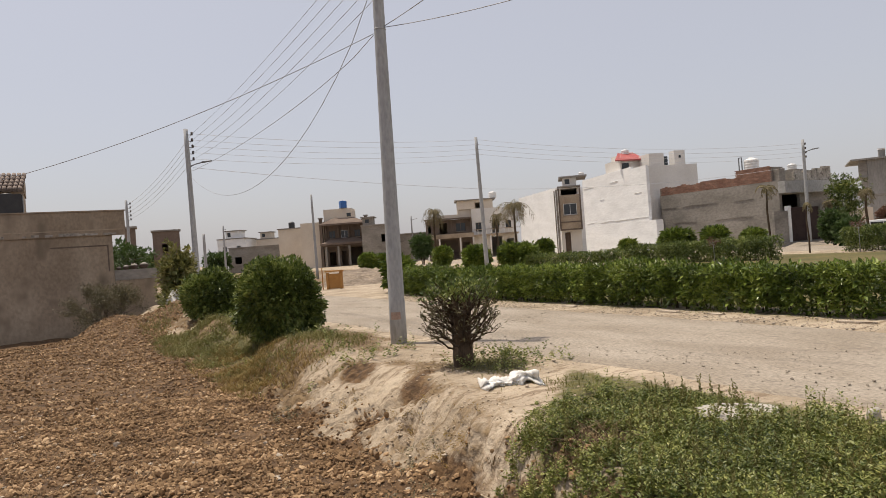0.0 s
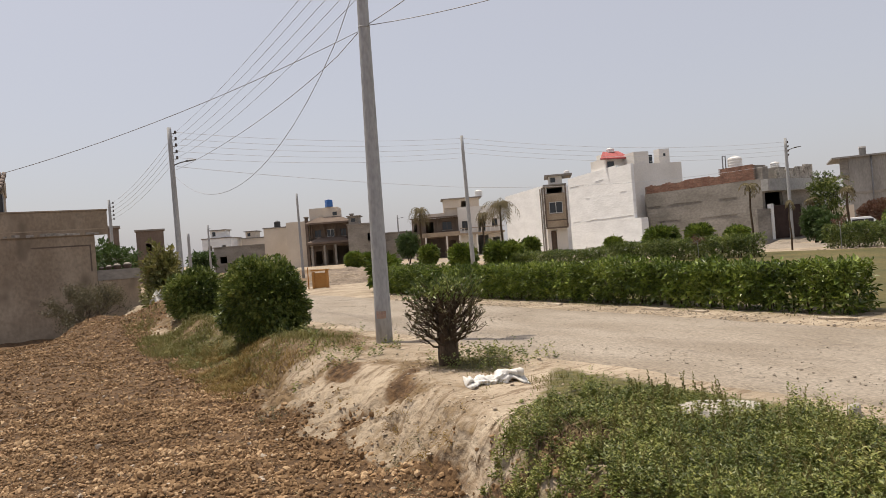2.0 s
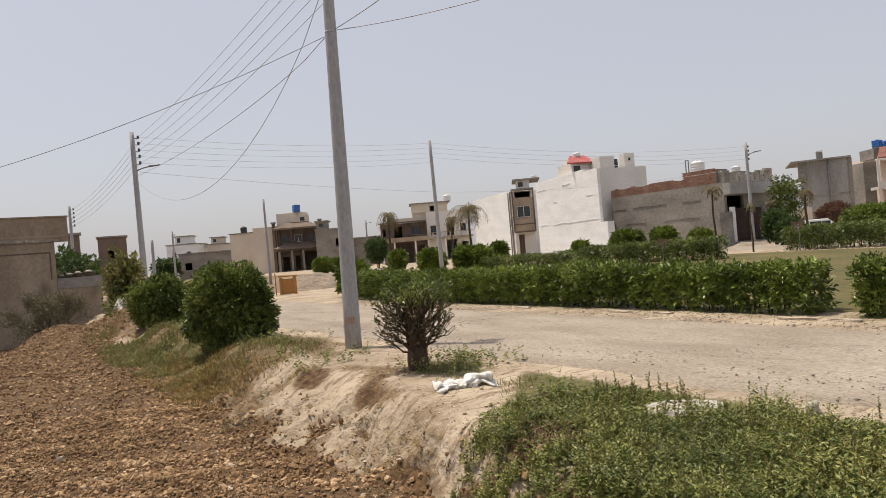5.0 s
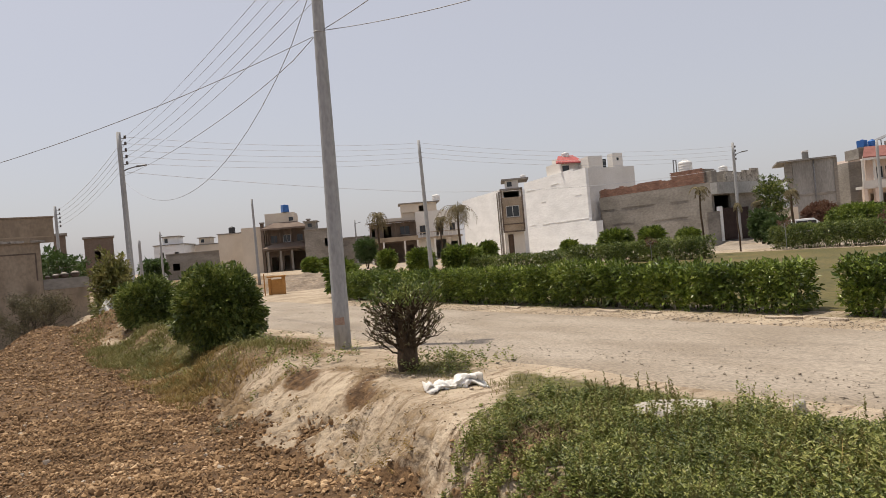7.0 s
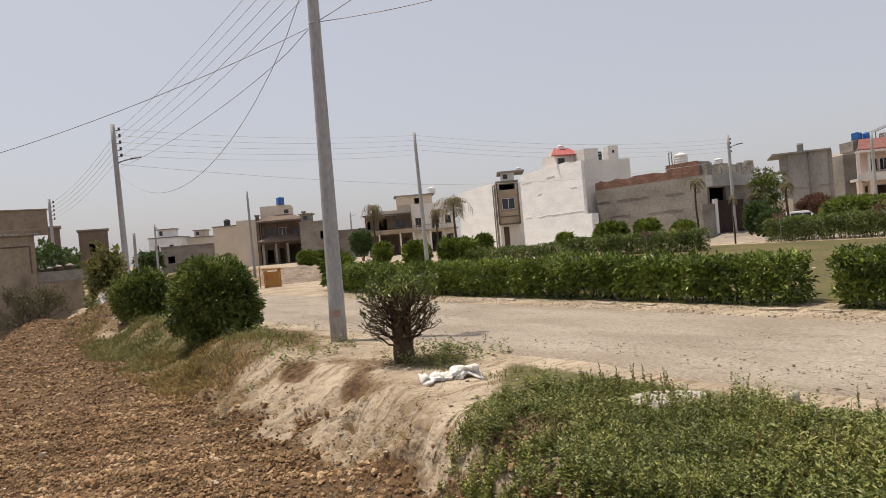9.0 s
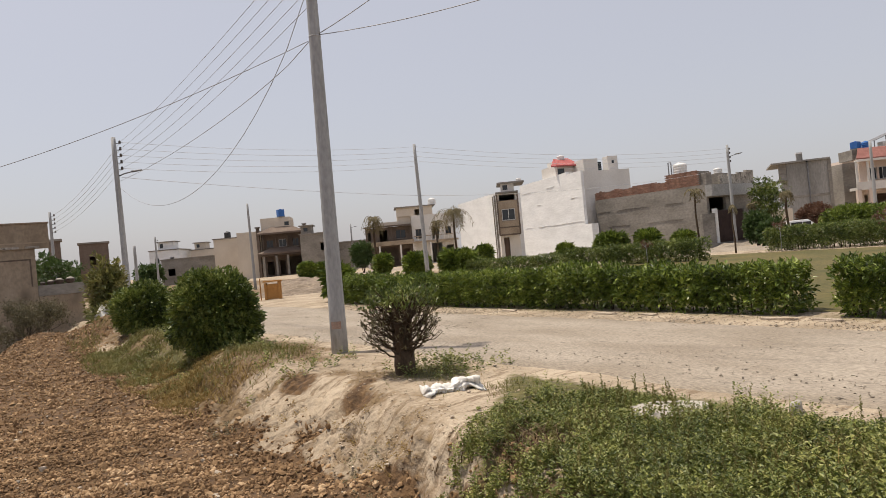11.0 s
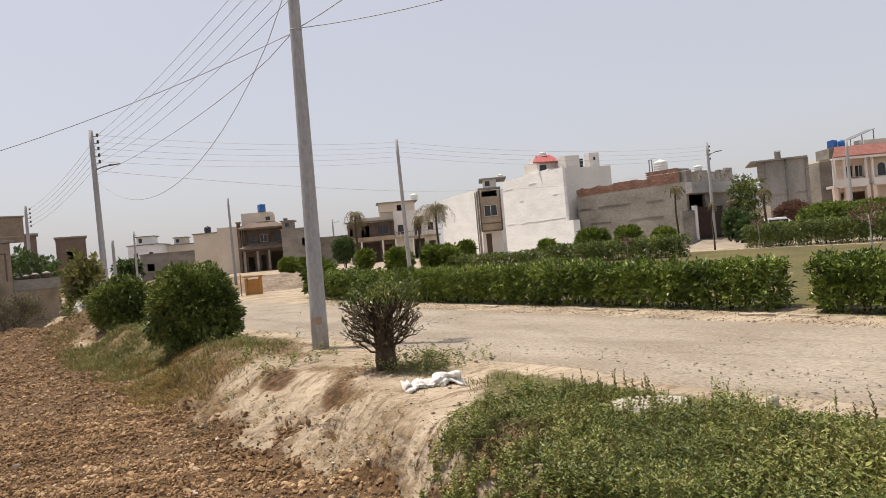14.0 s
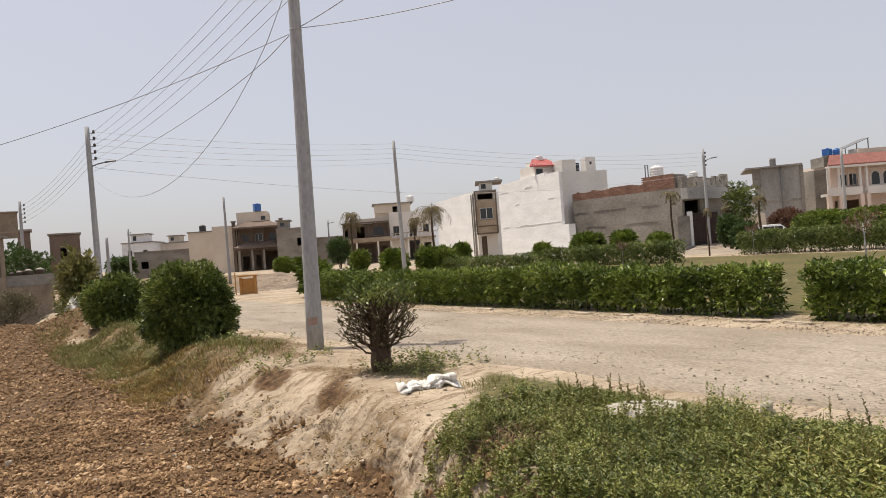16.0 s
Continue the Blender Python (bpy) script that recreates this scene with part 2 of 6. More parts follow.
M_HEDGE = leafy("hedge_leaf", [(0.024, 0.04, 0.007), (0.07, 0.108, 0.015), (0.185, 0.243, 0.036), (0.38, 0.43, 0.09)], 0.4, 0.13)
M_BUSH = leafy("bush_leaf", [(0.022, 0.038, 0.009), (0.065, 0.098, 0.018), (0.175, 0.217, 0.046), (0.40, 0.42, 0.14)], 0.4, 0.12)
M_TREE = leafy("tree_leaf", [(0.03, 0.055, 0.014), (0.06, 0.10, 0.026), (0.1, 0.145, 0.045)], 0.5, 0.28)
M_WEED = leafy("weed_leaf", [(0.035, 0.052, 0.012), (0.11, 0.14, 0.026), (0.23, 0.245, 0.055), (0.42, 0.40, 0.14)], 0.48, 0.15, 2.0)
M_DRY = leafy("dry_grass", [(0.15, 0.09, 0.026), (0.27, 0.18, 0.056), (0.38, 0.285, 0.11)], 0.85, 0.2, 2.0)
M_GRASS = leafy("bank_grass", [(0.09, 0.092, 0.026), (0.175, 0.165, 0.048), (0.30, 0.255, 0.10)], 0.7, 0.3, 2.0)
M_SHRUB = leafy("olive_leaf", [(0.06, 0.07, 0.018), (0.13, 0.14, 0.038), (0.22, 0.21, 0.07), (0.32, 0.28, 0.11)], 0.5, 0.3, 1.5)
M_DULL_LEAF = leafy("dull_leaf", [(0.05, 0.045, 0.02), (0.12, 0.105, 0.05), (0.26, 0.225, 0.12)], 0.5, 0.15)
M_REDLEAF = leafy("reddish_leaf", [(0.09, 0.045, 0.03), (0.15, 0.075, 0.05), (0.2, 0.12, 0.07)], 0.6, 0.25)
M_PALM = leafy("wilted_palm_leaf", [(0.10, 0.08, 0.035), (0.16, 0.13, 0.06), (0.24, 0.195, 0.10)], 0.7, 0.25)
M_STRAW = leafy("straw", [(0.12, 0.075, 0.035), (0.22, 0.15, 0.075), (0.38, 0.3, 0.18), (0.55, 0.47, 0.34)], 0.9, 0.1, 1.5)
M_LITTER = leafy("leaf_litter", [(0.05, 0.03, 0.018), (0.1, 0.062, 0.034), (0.17, 0.115, 0.06), (0.3, 0.23, 0.14)], 0.9, 0.1, 1.5)
M_GRAVEL = leafy("loose_gravel", [(0.17, 0.142, 0.113), (0.25, 0.212, 0.168), (0.315, 0.268, 0.214), (0.42, 0.365, 0.3)], 0.9, 0.0, 2.0)
M_DARKTWIG = leafy("dry_twig", [(0.05, 0.04, 0.033), (0.09, 0.073, 0.058), (0.13, 0.105, 0.085)], 0.9, 0.1)


def glass():
    m = bpy.data.materials.new("dark_glass")
    m.use_nodes = True
    b = m.node_tree.nodes["Principled BSDF"]
    b.inputs["Base Color"].default_value = (0.03, 0.035, 0.04, 1)
    b.inputs["Roughness"].default_value = 0.08
    return m


M_GLASS = glass()


# ---- building helpers ----
def part(name, bm, material, parent=None, label=""):
    """One mesh object from a bmesh, under a thing or a part."""
    me = bpy.data.meshes.new(name)
    bm.to_mesh(me)
    bm.free()
    me.materials.append(material)
    ob = new(name, me)
    ob.parent = parent
    return tagged(ob, label=label)


def raw(name, verts, faces, material, parent=None, label=""):
    """One mesh object from arrays."""
    me = bpy.data.meshes.new(name)
    me.from_pydata(verts.tolist() if isinstance(verts, np.ndarray) else verts, [], faces.tolist() if isinstance(faces, np.ndarray) else faces)
    me.materials.append(material)
    ob = new(name, me)
    ob.parent = parent
    return tagged(ob, label=label)


def thing(name, label, category, at=(0, 0, 0), rz=0.0, group="", kind=""):
    ob = new(name)
    ob.empty_display_size = 0.2
    ob.matrix_basis = pose(*at, 0, 0, rz)
    return tagged(ob, label, category, group, kind)


def box(bm, x0, x1, y0, y1, z0, z1, bevel=0.0):
    vs = [bm.verts.new(p) for p in ((x0, y0, z0), (x1, y0, z0), (x1, y1, z0), (x0, y1, z0), (x0, y0, z1), (x1, y0, z1), (x1, y1, z1), (x0, y1, z1))]
    fs = [bm.faces.new([vs[i] for i in f]) for f in ((3, 2, 1, 0), (4, 5, 6, 7), (0, 1, 5, 4), (1, 2, 6, 5), (2, 3, 7, 6), (3, 0, 4, 7))]
    if bevel:
        bmesh.ops.bevel(bm, geom=list({e for f in fs for e in f.edges}), offset=bevel, segments=2, affect="EDGES")
    return bm


def boxes(*specs, bevel=0.0):
    bm = bmesh.new()
    for s in specs:
        box(bm, *s, bevel=bevel)
    return bm


def lathe(rings, sides=20, cx=0.0, cy=0.0):
    """A turned shape from (radius, height) rings, closed at both ends."""
    bm = bmesh.new()
    rows = []
    for r, z in rings:
        rows.append([bm.verts.new((cx + r * math.cos(2 * math.pi * i / sides), cy + r * math.sin(2 * math.pi * i / sides), z)) for i in range(sides)])
    for a, b in zip(rows, rows[1:]):
        for i in range(sides):
            f = bm.faces.new((a[i], a[(i + 1) % sides], b[(i + 1) % sides], b[i]))
            f.smooth = True
    bm.faces.new(rows[0][::-1])
    bm.faces.new(rows[-1])
    return bm


def tube(bm, pts, r0, r1=None, sides=6):
    """A tube along points, tapering from r0 to r1."""
    r1 = r0 if r1 is None else r1
    pts = [Vector(p) for p in pts]
    rows = []
    for i, p in enumerate(pts):
        d = (pts[min(i + 1, len(pts) - 1)] - pts[max(i - 1, 0)]).normalized()
        s = d.orthogonal().normalized() if abs(d.z) > 0.9 else d.cross(Vector((0, 0, 1))).normalized()
        t = d.cross(s)
        r = r0 + (r1 - r0) * i / (len(pts) - 1)
        rows.append([bm.verts.new(p + r * (math.cos(2 * math.pi * k / sides) * s + math.sin(2 * math.pi * k / sides) * t)) for k in range(sides)])
    for a, b in zip(rows, rows[1:]):
        for k in range(sides):
            bm.faces.new((a[k], a[(k + 1) % sides], b[(k + 1) % sides], b[k])).smooth = True
    bm.faces.new(rows[0][::-1])
    bm.faces.new(rows[-1])
    return bm


RNG = np.random.default_rng(7)


def vnoise(x, y, seed=0):
    """Smooth value noise on the plan, -1 to 1."""
    xi, yi = np.floor(x).astype(np.int64), np.floor(y).astype(np.int64)
    fx, fy = x - xi, y - yi
    fx, fy = fx * fx * (3 - 2 * fx), fy * fy * (3 - 2 * fy)

    def hsh(a, b):
        n = (a * 374761393 + b * 668265263 + seed * 1442695) & 0x7FFFFFFF
        n = ((n ^ (n >> 13)) * 1274126177) & 0x7FFFFFFF
        return ((n ^ (n >> 16)) & 0xFFFF) / 32767.5 - 1

    a = hsh(xi, yi) * (1 - fx) + hsh(xi + 1, yi) * fx
    b = hsh(xi, yi + 1) * (1 - fx) + hsh(xi + 1, yi + 1) * fx
    return a * (1 - fy) + b * fy


def step(a, b, x):
    t = np.clip((x - a) / (b - a), 0, 1)
    return t * t * (3 - 2 * t)


def leaves_mesh(pos, way, size, width=0.45, fold=0.25):
    """Folded leaves at pos, pointing along way; size per leaf. Returns verts and faces."""
    n = len(pos)
    way = way / np.linalg.norm(way, axis=1, keepdims=True)
    ref = RNG.normal(size=(n, 3)) * 0.7 + [0, 0, 1.1]
    side = np.cross(way, ref)
    side /= np.linalg.norm(side, axis=1, keepdims=True) + 1e-9
    up = np.cross(side, way)
    s = size[:, None]
    a = pos
    b = pos + way * s * 0.5 + side * s * width * 0.5 + up * s * fold * 0.3
    c = pos + way * s - up * s * 0.12
    d = pos + way * s * 0.5 - side * s * width * 0.5 + up * s * fold * 0.3
    v = np.stack([a, b, c, d], 1).reshape(-1, 3)
    i = np.arange(n)[:, None] * 4
    f = np.concatenate([i + [0, 1, 2], i + [0, 2, 3]], 1).reshape(-1, 3)
    return v, f


def blades_mesh(pos, lean, height, width):
    """Grass blades: a bent, pointed strip each."""
    n = len(pos)
    ang = RNG.uniform(0, 2 * np.pi, n)
    side = np.stack([np.cos(ang), np.sin(ang), np.zeros(n)], 1) * width[:, None] * 0.5
    h = height[:, None]
    up = np.array([0, 0, 1.0])
    m = pos + up * h * 0.55 + lean * h * 0.3
    t = pos + up * h * 0.92 + lean * h
    v = np.stack([pos - side, pos + side, m + side * 0.8, m - side * 0.8, t], 1).reshape(-1, 3)
    i = np.arange(n) * 5
    q = np.stack([i, i + 1, i + 2, i + 3], 1).tolist() + np.stack([i + 3, i + 2, i + 4], 1).tolist()
    return v, q


# ---- ground ----
PITS = ((2.72, 9.75, 0.13), (2.45, 7.9, 0.1), (3.0, 9.2, 0.12), (2.2, 12.5, 0.16))        # small dark hollows at the foot of the bank


def height(u, v):
    """The lie of the land: the road at 0, the bank falling to a sunken field, an earth heap at its far end."""
    toe = 2.45 + 0.35 * vnoise(v * 0.35, v * 0 + 3.1) + 0.12 * vnoise(v * 1.3, v * 0 + 9.2)
    crest = 4.1 + 0.45 * vnoise(v * 0.4, v * 0 + 5.7) - 0.8 * step(8.5, 5.0, v)
    s = step(toe, crest, u)
    far = step(34.0, 40.0, v)
    low = -0.6 * (1 - s) * (1 - far)
    slope = 4 * s * (1 - s)
    gully = 1 - np.abs(vnoise(u * 1.2 + v * 0.9, v * 2.6 - u * 1.1, 1))
    low = low + slope * (0.06 * vnoise(u * 1.6, v * 1.3, 1) - 0.13 * gully ** 5 + 0.06 * vnoise(u * 5, v * 4.5, 2) + 0.03 * vnoise(u * 10, v * 10, 12) - 0.07 * (1 - np.abs(vnoise(u * 1.5 + v * 1.2, v * 5.0 - u * 4.0, 16))) ** 4) * (1 - far)
    heap = 0.62 * np.exp(-(((u - 2.6) / 1.9) ** 2 + ((v - 25.5) / 3.4) ** 2)) + 0.35 * np.exp(-(((u - 1.2) / 1.5) ** 2 + ((v - 29.5) / 2.2) ** 2))
    low = low + heap * (1 - step(4.0, 5.2, u)) * (1 + 0.25 * vnoise(u * 1.6, v * 1.6, 5))
    field = (1 - s) * (1 - far)
    low = low + field * (0.05 * vnoise(u * 0.7, v * 0.7, 3) + 0.025 * vnoise(u * 3.1, v * 3.1, 4))
    verge = step(3.0, 4.0, u) * (1 - step(5.2, 6.0, u))
    low = low + verge * (0.03 * vnoise(u * 1.8, v * 1.3, 6) + 0.015 * vnoise(u * 5, v * 5, 7))
    low = low - slope * (1 - far) * 0.11 * (1 - np.abs(vnoise(u * 1.6 - v * 1.0, v * 4.2 + u * 3.4, 21))) ** 5
    low = low - 0.07 * np.exp(-(((u - 3.80) / 0.2) ** 2 + ((v - 7.5) / 0.34) ** 2)) - 0.08 * np.exp(-(((u - 3.24) / 0.18) ** 2 + ((v - 7.8) / 0.24) ** 2)) - 0.05 * np.exp(-(((u - 3.86) / 0.18) ** 2 + ((v - 9.45) / 0.3) ** 2))
    rill = np.abs(vnoise(u * 0.9 + v * 0.35, v * 6.5 + u * 2.2, 23))
    low = low - slope * (1 - far) * 0.075 * (1 - rill) ** 3 - slope * (1 - far) * 0.03 * (1 - np.abs(vnoise(u * 2.4, v * 13 + u * 5, 24))) ** 2
    for pu, pv, pr in PITS:
        low = low - 0.11 * np.exp(-(((u - pu) / pr) ** 2 + ((v - pv) / pr) ** 2))
    low = low + (1 - s) * (1 - far) * 0.022 * np.sin((u * 0.55 + v * 0.83) * 9.0 + 1.2 * vnoise(u * 0.8, v * 0.8, 25))
    trench = step(24.3, 25.3, v + 0.4 * vnoise(u * 1.1, u * 0 + 2.2, 22)) * step(0.75, -0.35, u - 0.22 * (v - 25)) * (1 - far)
    low = low - 0.5 * trench
    low = low + 0.10 * np.exp(-((v - 12.2) / 1.4) ** 2 - ((u - 4.0) / 0.9) ** 2)
    low = low + 0.52 * np.exp(-((u / 1.3) ** 2 + ((v + 0.4) / 1.2) ** 2))          # the low bund underfoot
    return low


def zone_soil(u, v):
    toe = 2.70 + 0.2 * vnoise(v * 0.6, v * 0 + 1.5, 8) + 0.22 * vnoise(v * 2.0, u * 2.0, 9) + 0.42 * step(7.2, 5.6, v)
    heap = np.exp(-(((u - 2.3) / 1.8) ** 2 + ((v - 26) / 3.4) ** 2))
    spots = np.exp(-(((u - 3.80) / 0.19) ** 2 + ((v - 7.5) / 0.36) ** 2)) + 1.1 * np.exp(-(((u - 3.24) / 0.2) ** 2 + ((v - 7.8) / 0.26) ** 2)) + 1.1 * np.exp(-(((u - 3.82) / 0.26) ** 2 + ((v - 9.4) / 0.42) ** 2)) + 0.8 * np.exp(-(((u - 4.1) / 0.3) ** 2 + ((v - 7.9) / 0.2) ** 2)) + 0.9 * np.exp(-(((u - 3.55) / 0.36) ** 2 + ((v - 4.1) / 0.42) ** 2))
    return np.clip(step(toe + 0.25, toe - 0.25, u) + 1.3 * heap + spots, 0, 1) * step(40, 36, v)


def zone_litter(u, v):
    a = np.exp(-(((u - 3.0) / 0.65) ** 2 + ((v - 13.0) / 2.9) ** 2))
    b = 0.7 * np.exp(-(((u - 3.75) / 0.22) ** 2 + ((v - 7.4) / 0.4) ** 2))
    c = 0.6 * np.exp(-(((u - 4.6) / 0.6) ** 2 + ((v - 11.6) / 1.6) ** 2)) + 0.75 * np.exp(-(((u - 4.45) / 0.5) ** 2 + ((v - 8.3) / 0.7) ** 2))
    d = 0.5 * np.exp(-(((u - 3.1) / 0.25) ** 2 + ((v - 6.0) / 1.0) ** 2)) + 0.8 * np.exp(-(((u - 3.55) / 0.16) ** 2 + ((v - 9.9) / 0.3) ** 2)) + 0.8 * np.exp(-(((u - 3.15) / 0.13) ** 2 + ((v - 7.6) / 0.25) ** 2))
    d = d + 0.9 * np.exp(-(((u - 3.86) / 0.2) ** 2 + ((v - 9.45) / 0.35) ** 2))
    d = d + 1.2 * np.exp(-(((u - 3.55) / 0.4) ** 2 + ((v - 4.1) / 0.46) ** 2))
    e = 0.05 + 0.4 * vnoise(u * 2.6, v * 2.0, 15)
    g = (0.62 + 0.25 * vnoise(u * 1.7, v * 1.3, 17)) * step(10.3, 12.5, v) * step(5.75, 5.0, u) * step(30, 26, v)
    far = (0.55 + 0.3 * vnoise(u * 0.5, v * 0.4, 18) + 0.2 * vnoise(u * 2, v * 2, 19)) * step(35.5, 39, v) * step(34, 28, u)
    return np.clip(a + b + c + d + g + far + e * step(5.9, 5.2, u) * step(2.4, 3.0, u), 0, 1)


def zone_green(u, v):
    a = np.exp(-(((u - 3.5) / 0.8) ** 2 + ((v - 16.5) / 3.6) ** 2)) * 0.75
    b = np.exp(-(((u - 5.0) / 0.55) ** 2 + ((v - 7.7) / 0.7) ** 2))
    bare = np.exp(-(((u - 3.45) / 0.32) ** 2 + ((v - 3.88) / 0.32) ** 2))
    c = (1 - bare) * 0.7 * step(0.0, 0.5, 4.5 - v + (u - 3.0) * 0.95) * step(1.8, 2.2, u) * step(5.75, 5.3, u)
    d = step(10.6, 10.9, u) * step(11.8, 11.4, u) * 0.5 * (0.6 + 0.5 * vnoise(u, v * 0.8, 14)) * step(24, 22, v)
    return np.clip(a + b + c + d, 0, 1)


def spaced(*spans):
    out = []
    for a, b, d in spans:
        out += list(np.arange(a, b - 1e-6, d))
    return np.array(out + [spans[-1][1]])


def build_ground():
    us = spaced((-2000, -200, 300), (-200, -20, 20), (-20, -7, 0.8), (-7, 1.8, 0.14), (1.8, 5.0, 0.045), (5.0, 6.0, 0.07), (6.0, 12, 0.4), (12, 60, 4), (60, 200, 20), (200, 2000, 300))
    vs = spaced((-2000, -200, 300), (-200, -10, 15), (-10, 1, 0.8), (1, 4.6, 0.08), (4.6, 12.5, 0.05), (12.5, 16, 0.08), (16, 36, 0.16), (36, 44, 0.5), (44, 120, 5), (120, 400, 40), (400, 3000, 400))
    uu, vv = np.meshgrid(us, vs)
    u, v = uu.ravel(), vv.ravel()
    z = height(u, v)
    far_field = step(-14, -30, u)
    z = z * (1 - far_field)
    w, h = len(us), len(vs)
    i = (np.arange(h - 1)[:, None] * w + np.arange(w - 1)[None]).ravel()
    f = np.stack([i, i + 1, i + w + 1, i + w], 1)
    ob = raw("ground", np.stack([u, v, z], 1), f, M_EARTH)
    me = ob.data
    for name, val in (("soil", zone_soil(u, v)), ("litter", zone_litter(u, v) * (1 - 0.9 * zone_soil(u, v))), ("green", zone_green(u, v) * (1 - 0.7 * zone_soil(u, v)))):
        at = me.attributes.new(name, "FLOAT", "POINT")
        at.data.foreach_set("value", val.astype(np.float32))
    me.polygons.foreach_set("use_smooth", np.ones(len(me.polygons), dtype=bool))
    tagged(ob, "sandy ground with a ploughed field below a bank", "ground", kind="structure")


build_ground()


def strip(name, u0, u1, v0, v1, nu, nv, material, z=0.012, crown=0.0, wobble=0.12, seed=20):
    """A flat sheet with uneven edges, laid just over the ground."""
    a, b = np.meshgrid(np.linspace(0, 1, nu), np.linspace(v0, v1, nv))
    e0 = u0 + wobble * (vnoise(b * 0.7, b * 0, seed) + 0.4 * vnoise(b * 2.6, b * 0, seed + 1))
    e1 = u1 + wobble * (vnoise(b * 0.7, b * 0, seed + 2) + 0.4 * vnoise(b * 2.6, b * 0, seed + 3))
    u = e0 + a * (e1 - e0)
    zz = np.where((a > 0.001) & (a < 0.999), z, -0.05) + crown * np.sin(np.pi * a) + 0.012 * vnoise(u * 0.9, b * 0.5, seed + 4) * np.sin(np.pi * a) - 0.022 * (np.exp(-((a - 0.2) / 0.05) ** 2) + np.exp(-((a - 0.55) / 0.05) ** 2)) * (crown > 0) + 0.01 * vnoise(u * 3.1, b * 1.2, seed + 5) * np.sin(np.pi * a)
    i = (np.arange(nv - 1)[:, None] * nu + np.arange(nu - 1)[None]).ravel()
    f = np.stack([i, i + 1, i + nu + 1, i + nu], 1)
    ob = raw(name, np.stack([u.ravel(), b.ravel(), zz.ravel()], 1), f, material)
    ob.data.polygons.foreach_set("use_smooth", np.ones(len(f), dtype=bool))
    return ob


tagged(strip("road", 5.7, 9.9, -25, 36, 24, 240, M_ROAD, 0.02, 0.03), "dusty gravel road with faint wheel tracks", "road", kind="structure")
tagged(strip("lawn", 11.3, 33.5, -6, 25.5, 30, 40, M_LAWN, 0.02, 0.0, 0.3, 31), "sunburnt yellow green lawn of the park", "lawn", kind="structure")
tagged(strip("far_road", 35.5, 43.5, -20, 70, 8, 60, M_ROAD, 0.02, 0.05, 0.3, 41), "sandy road in front of the houses", "road", kind="structure")


# ---- poles and wires ----
def utility_pole(u, v, base, top, r0, r1, label, insulators=(), arm=None, lean=(0, 0), band=False):
    t = thing("utility_pole", label, "utility pole", (u, v, 0), group="roadside power poles")
    rings = [(r0 + (r1 - r0) * k / 10, base + (top - base) * k / 10) for k in range(11)]
    bm = lathe(rings, 20)
    for w in bm.verts:
        k = (w.co.z - base) / (top - base)
        w.co.x += lean[0] * k
        w.co.y += lean[1] * k
    part("shaft", bm, M_POLE, t)

    def at(z):
        k = (z - base) / (top - base)
        return lean[0] * k, lean[1] * k

    for z in insulators:
        x, y = at(z)
        bk = boxes((x - 0.02, x + 0.30, y - 0.02, y + 0.02, z - 0.10, z - 0.07))
        br = part("bracket", bk, M_STEEL, t, "steel bracket")
        part("insulator", lathe([(0.03, z - 0.07), (0.065, z - 0.05), (0.045, z - 0.01), (0.065, z + 0.02), (0.03, z + 0.06)], 10, x + 0.26, y), M_INSUL, br, "dark clay insulator")
    if arm:
        z, dx, dy, dz = arm
        x, y = at(z)
        bm = bmesh.new()
        tube(bm, [(x, y, z), (x + dx * 0.45, y + dy * 0.45, z + dz * 0.6), (x + dx, y + dy, z + dz)], 0.03, 0.028, 8)
        a = part("lamp_arm", bm, M_STEEL, t, "steel lamp arm")
        e = Vector((x + dx, y + dy, z + dz))
        d = Vector((dx, dy, dz * 0.3)).normalized()
        bm = bmesh.new()
        tube(bm, [e - d * 0.05, e + d * 0.1, e + d * 0.32, e + d * 0.42], 0.05, 0.03, 8)
        part("lamp_head", bm, M_STEEL, a, "small street lamp head")
    if band:
        bm = bmesh.new()
        arc = [radians(a) for a in range(195, 266, 10)]
        rows = [[bm.verts.new((q * math.cos(a), q * math.sin(a), z)) for a in arc] for q, z in ((r0 * 0.975 + 0.004, 0.42), (r0 * 0.968 + 0.004, 0.55))]
        for k in range(len(arc) - 1):
            bm.faces.new((rows[0][k], rows[0][k + 1], rows[1][k + 1], rows[1][k]))
        for w in bm.verts:
            k = (w.co.z - base) / (top - base)
            w.co.x += lean[0] * k
            w.co.y += lean[1] * k
        part("painted_band", bm, M_PAINT_RED, t, "faded red painted mark")
        for z in (5.58, 7.2, 7.4):
            x, y = at(z)
            r = r0 + (r1 - r0) * z / top
            part("clamp", lathe([(r + 0.002, z - 0.014), (r + 0.004, z), (r + 0.002, z + 0.014)], 16, x, y), M_POLE, t, "steel clamp band")
    return t


TOPS = [7.95, 7.65, 7.35, 7.05, 6.75]
utility_pole(5.24, 10.92, -0.1, 8.2, 0.15, 0.081, "tall tapered grey concrete power pole on the road verge", TOPS, band=True, lean=(0.075, -0.06))
utility_pole(5.85, 33.55, -0.4, 8.14, 0.15, 0.10, "grey concrete power pole with insulators and a lamp arm", TOPS, (6.33, 0.62, -0.35, 0.2), lean=(-0.05, 0.05))
utility_pole(23.24, 35.1, 0, 8.37, 0.14, 0.09, "grey concrete power pole standing in the park", (), lean=(-0.1, 0.06))
utility_pole(45.6, 28.15, 0.0, 7.36, 0.14, 0.09, "grey concrete power pole beside the house gate", (7.1, 6.8, 6.5, 6.2), (6.4, 0.55, -0.35, 0.25))
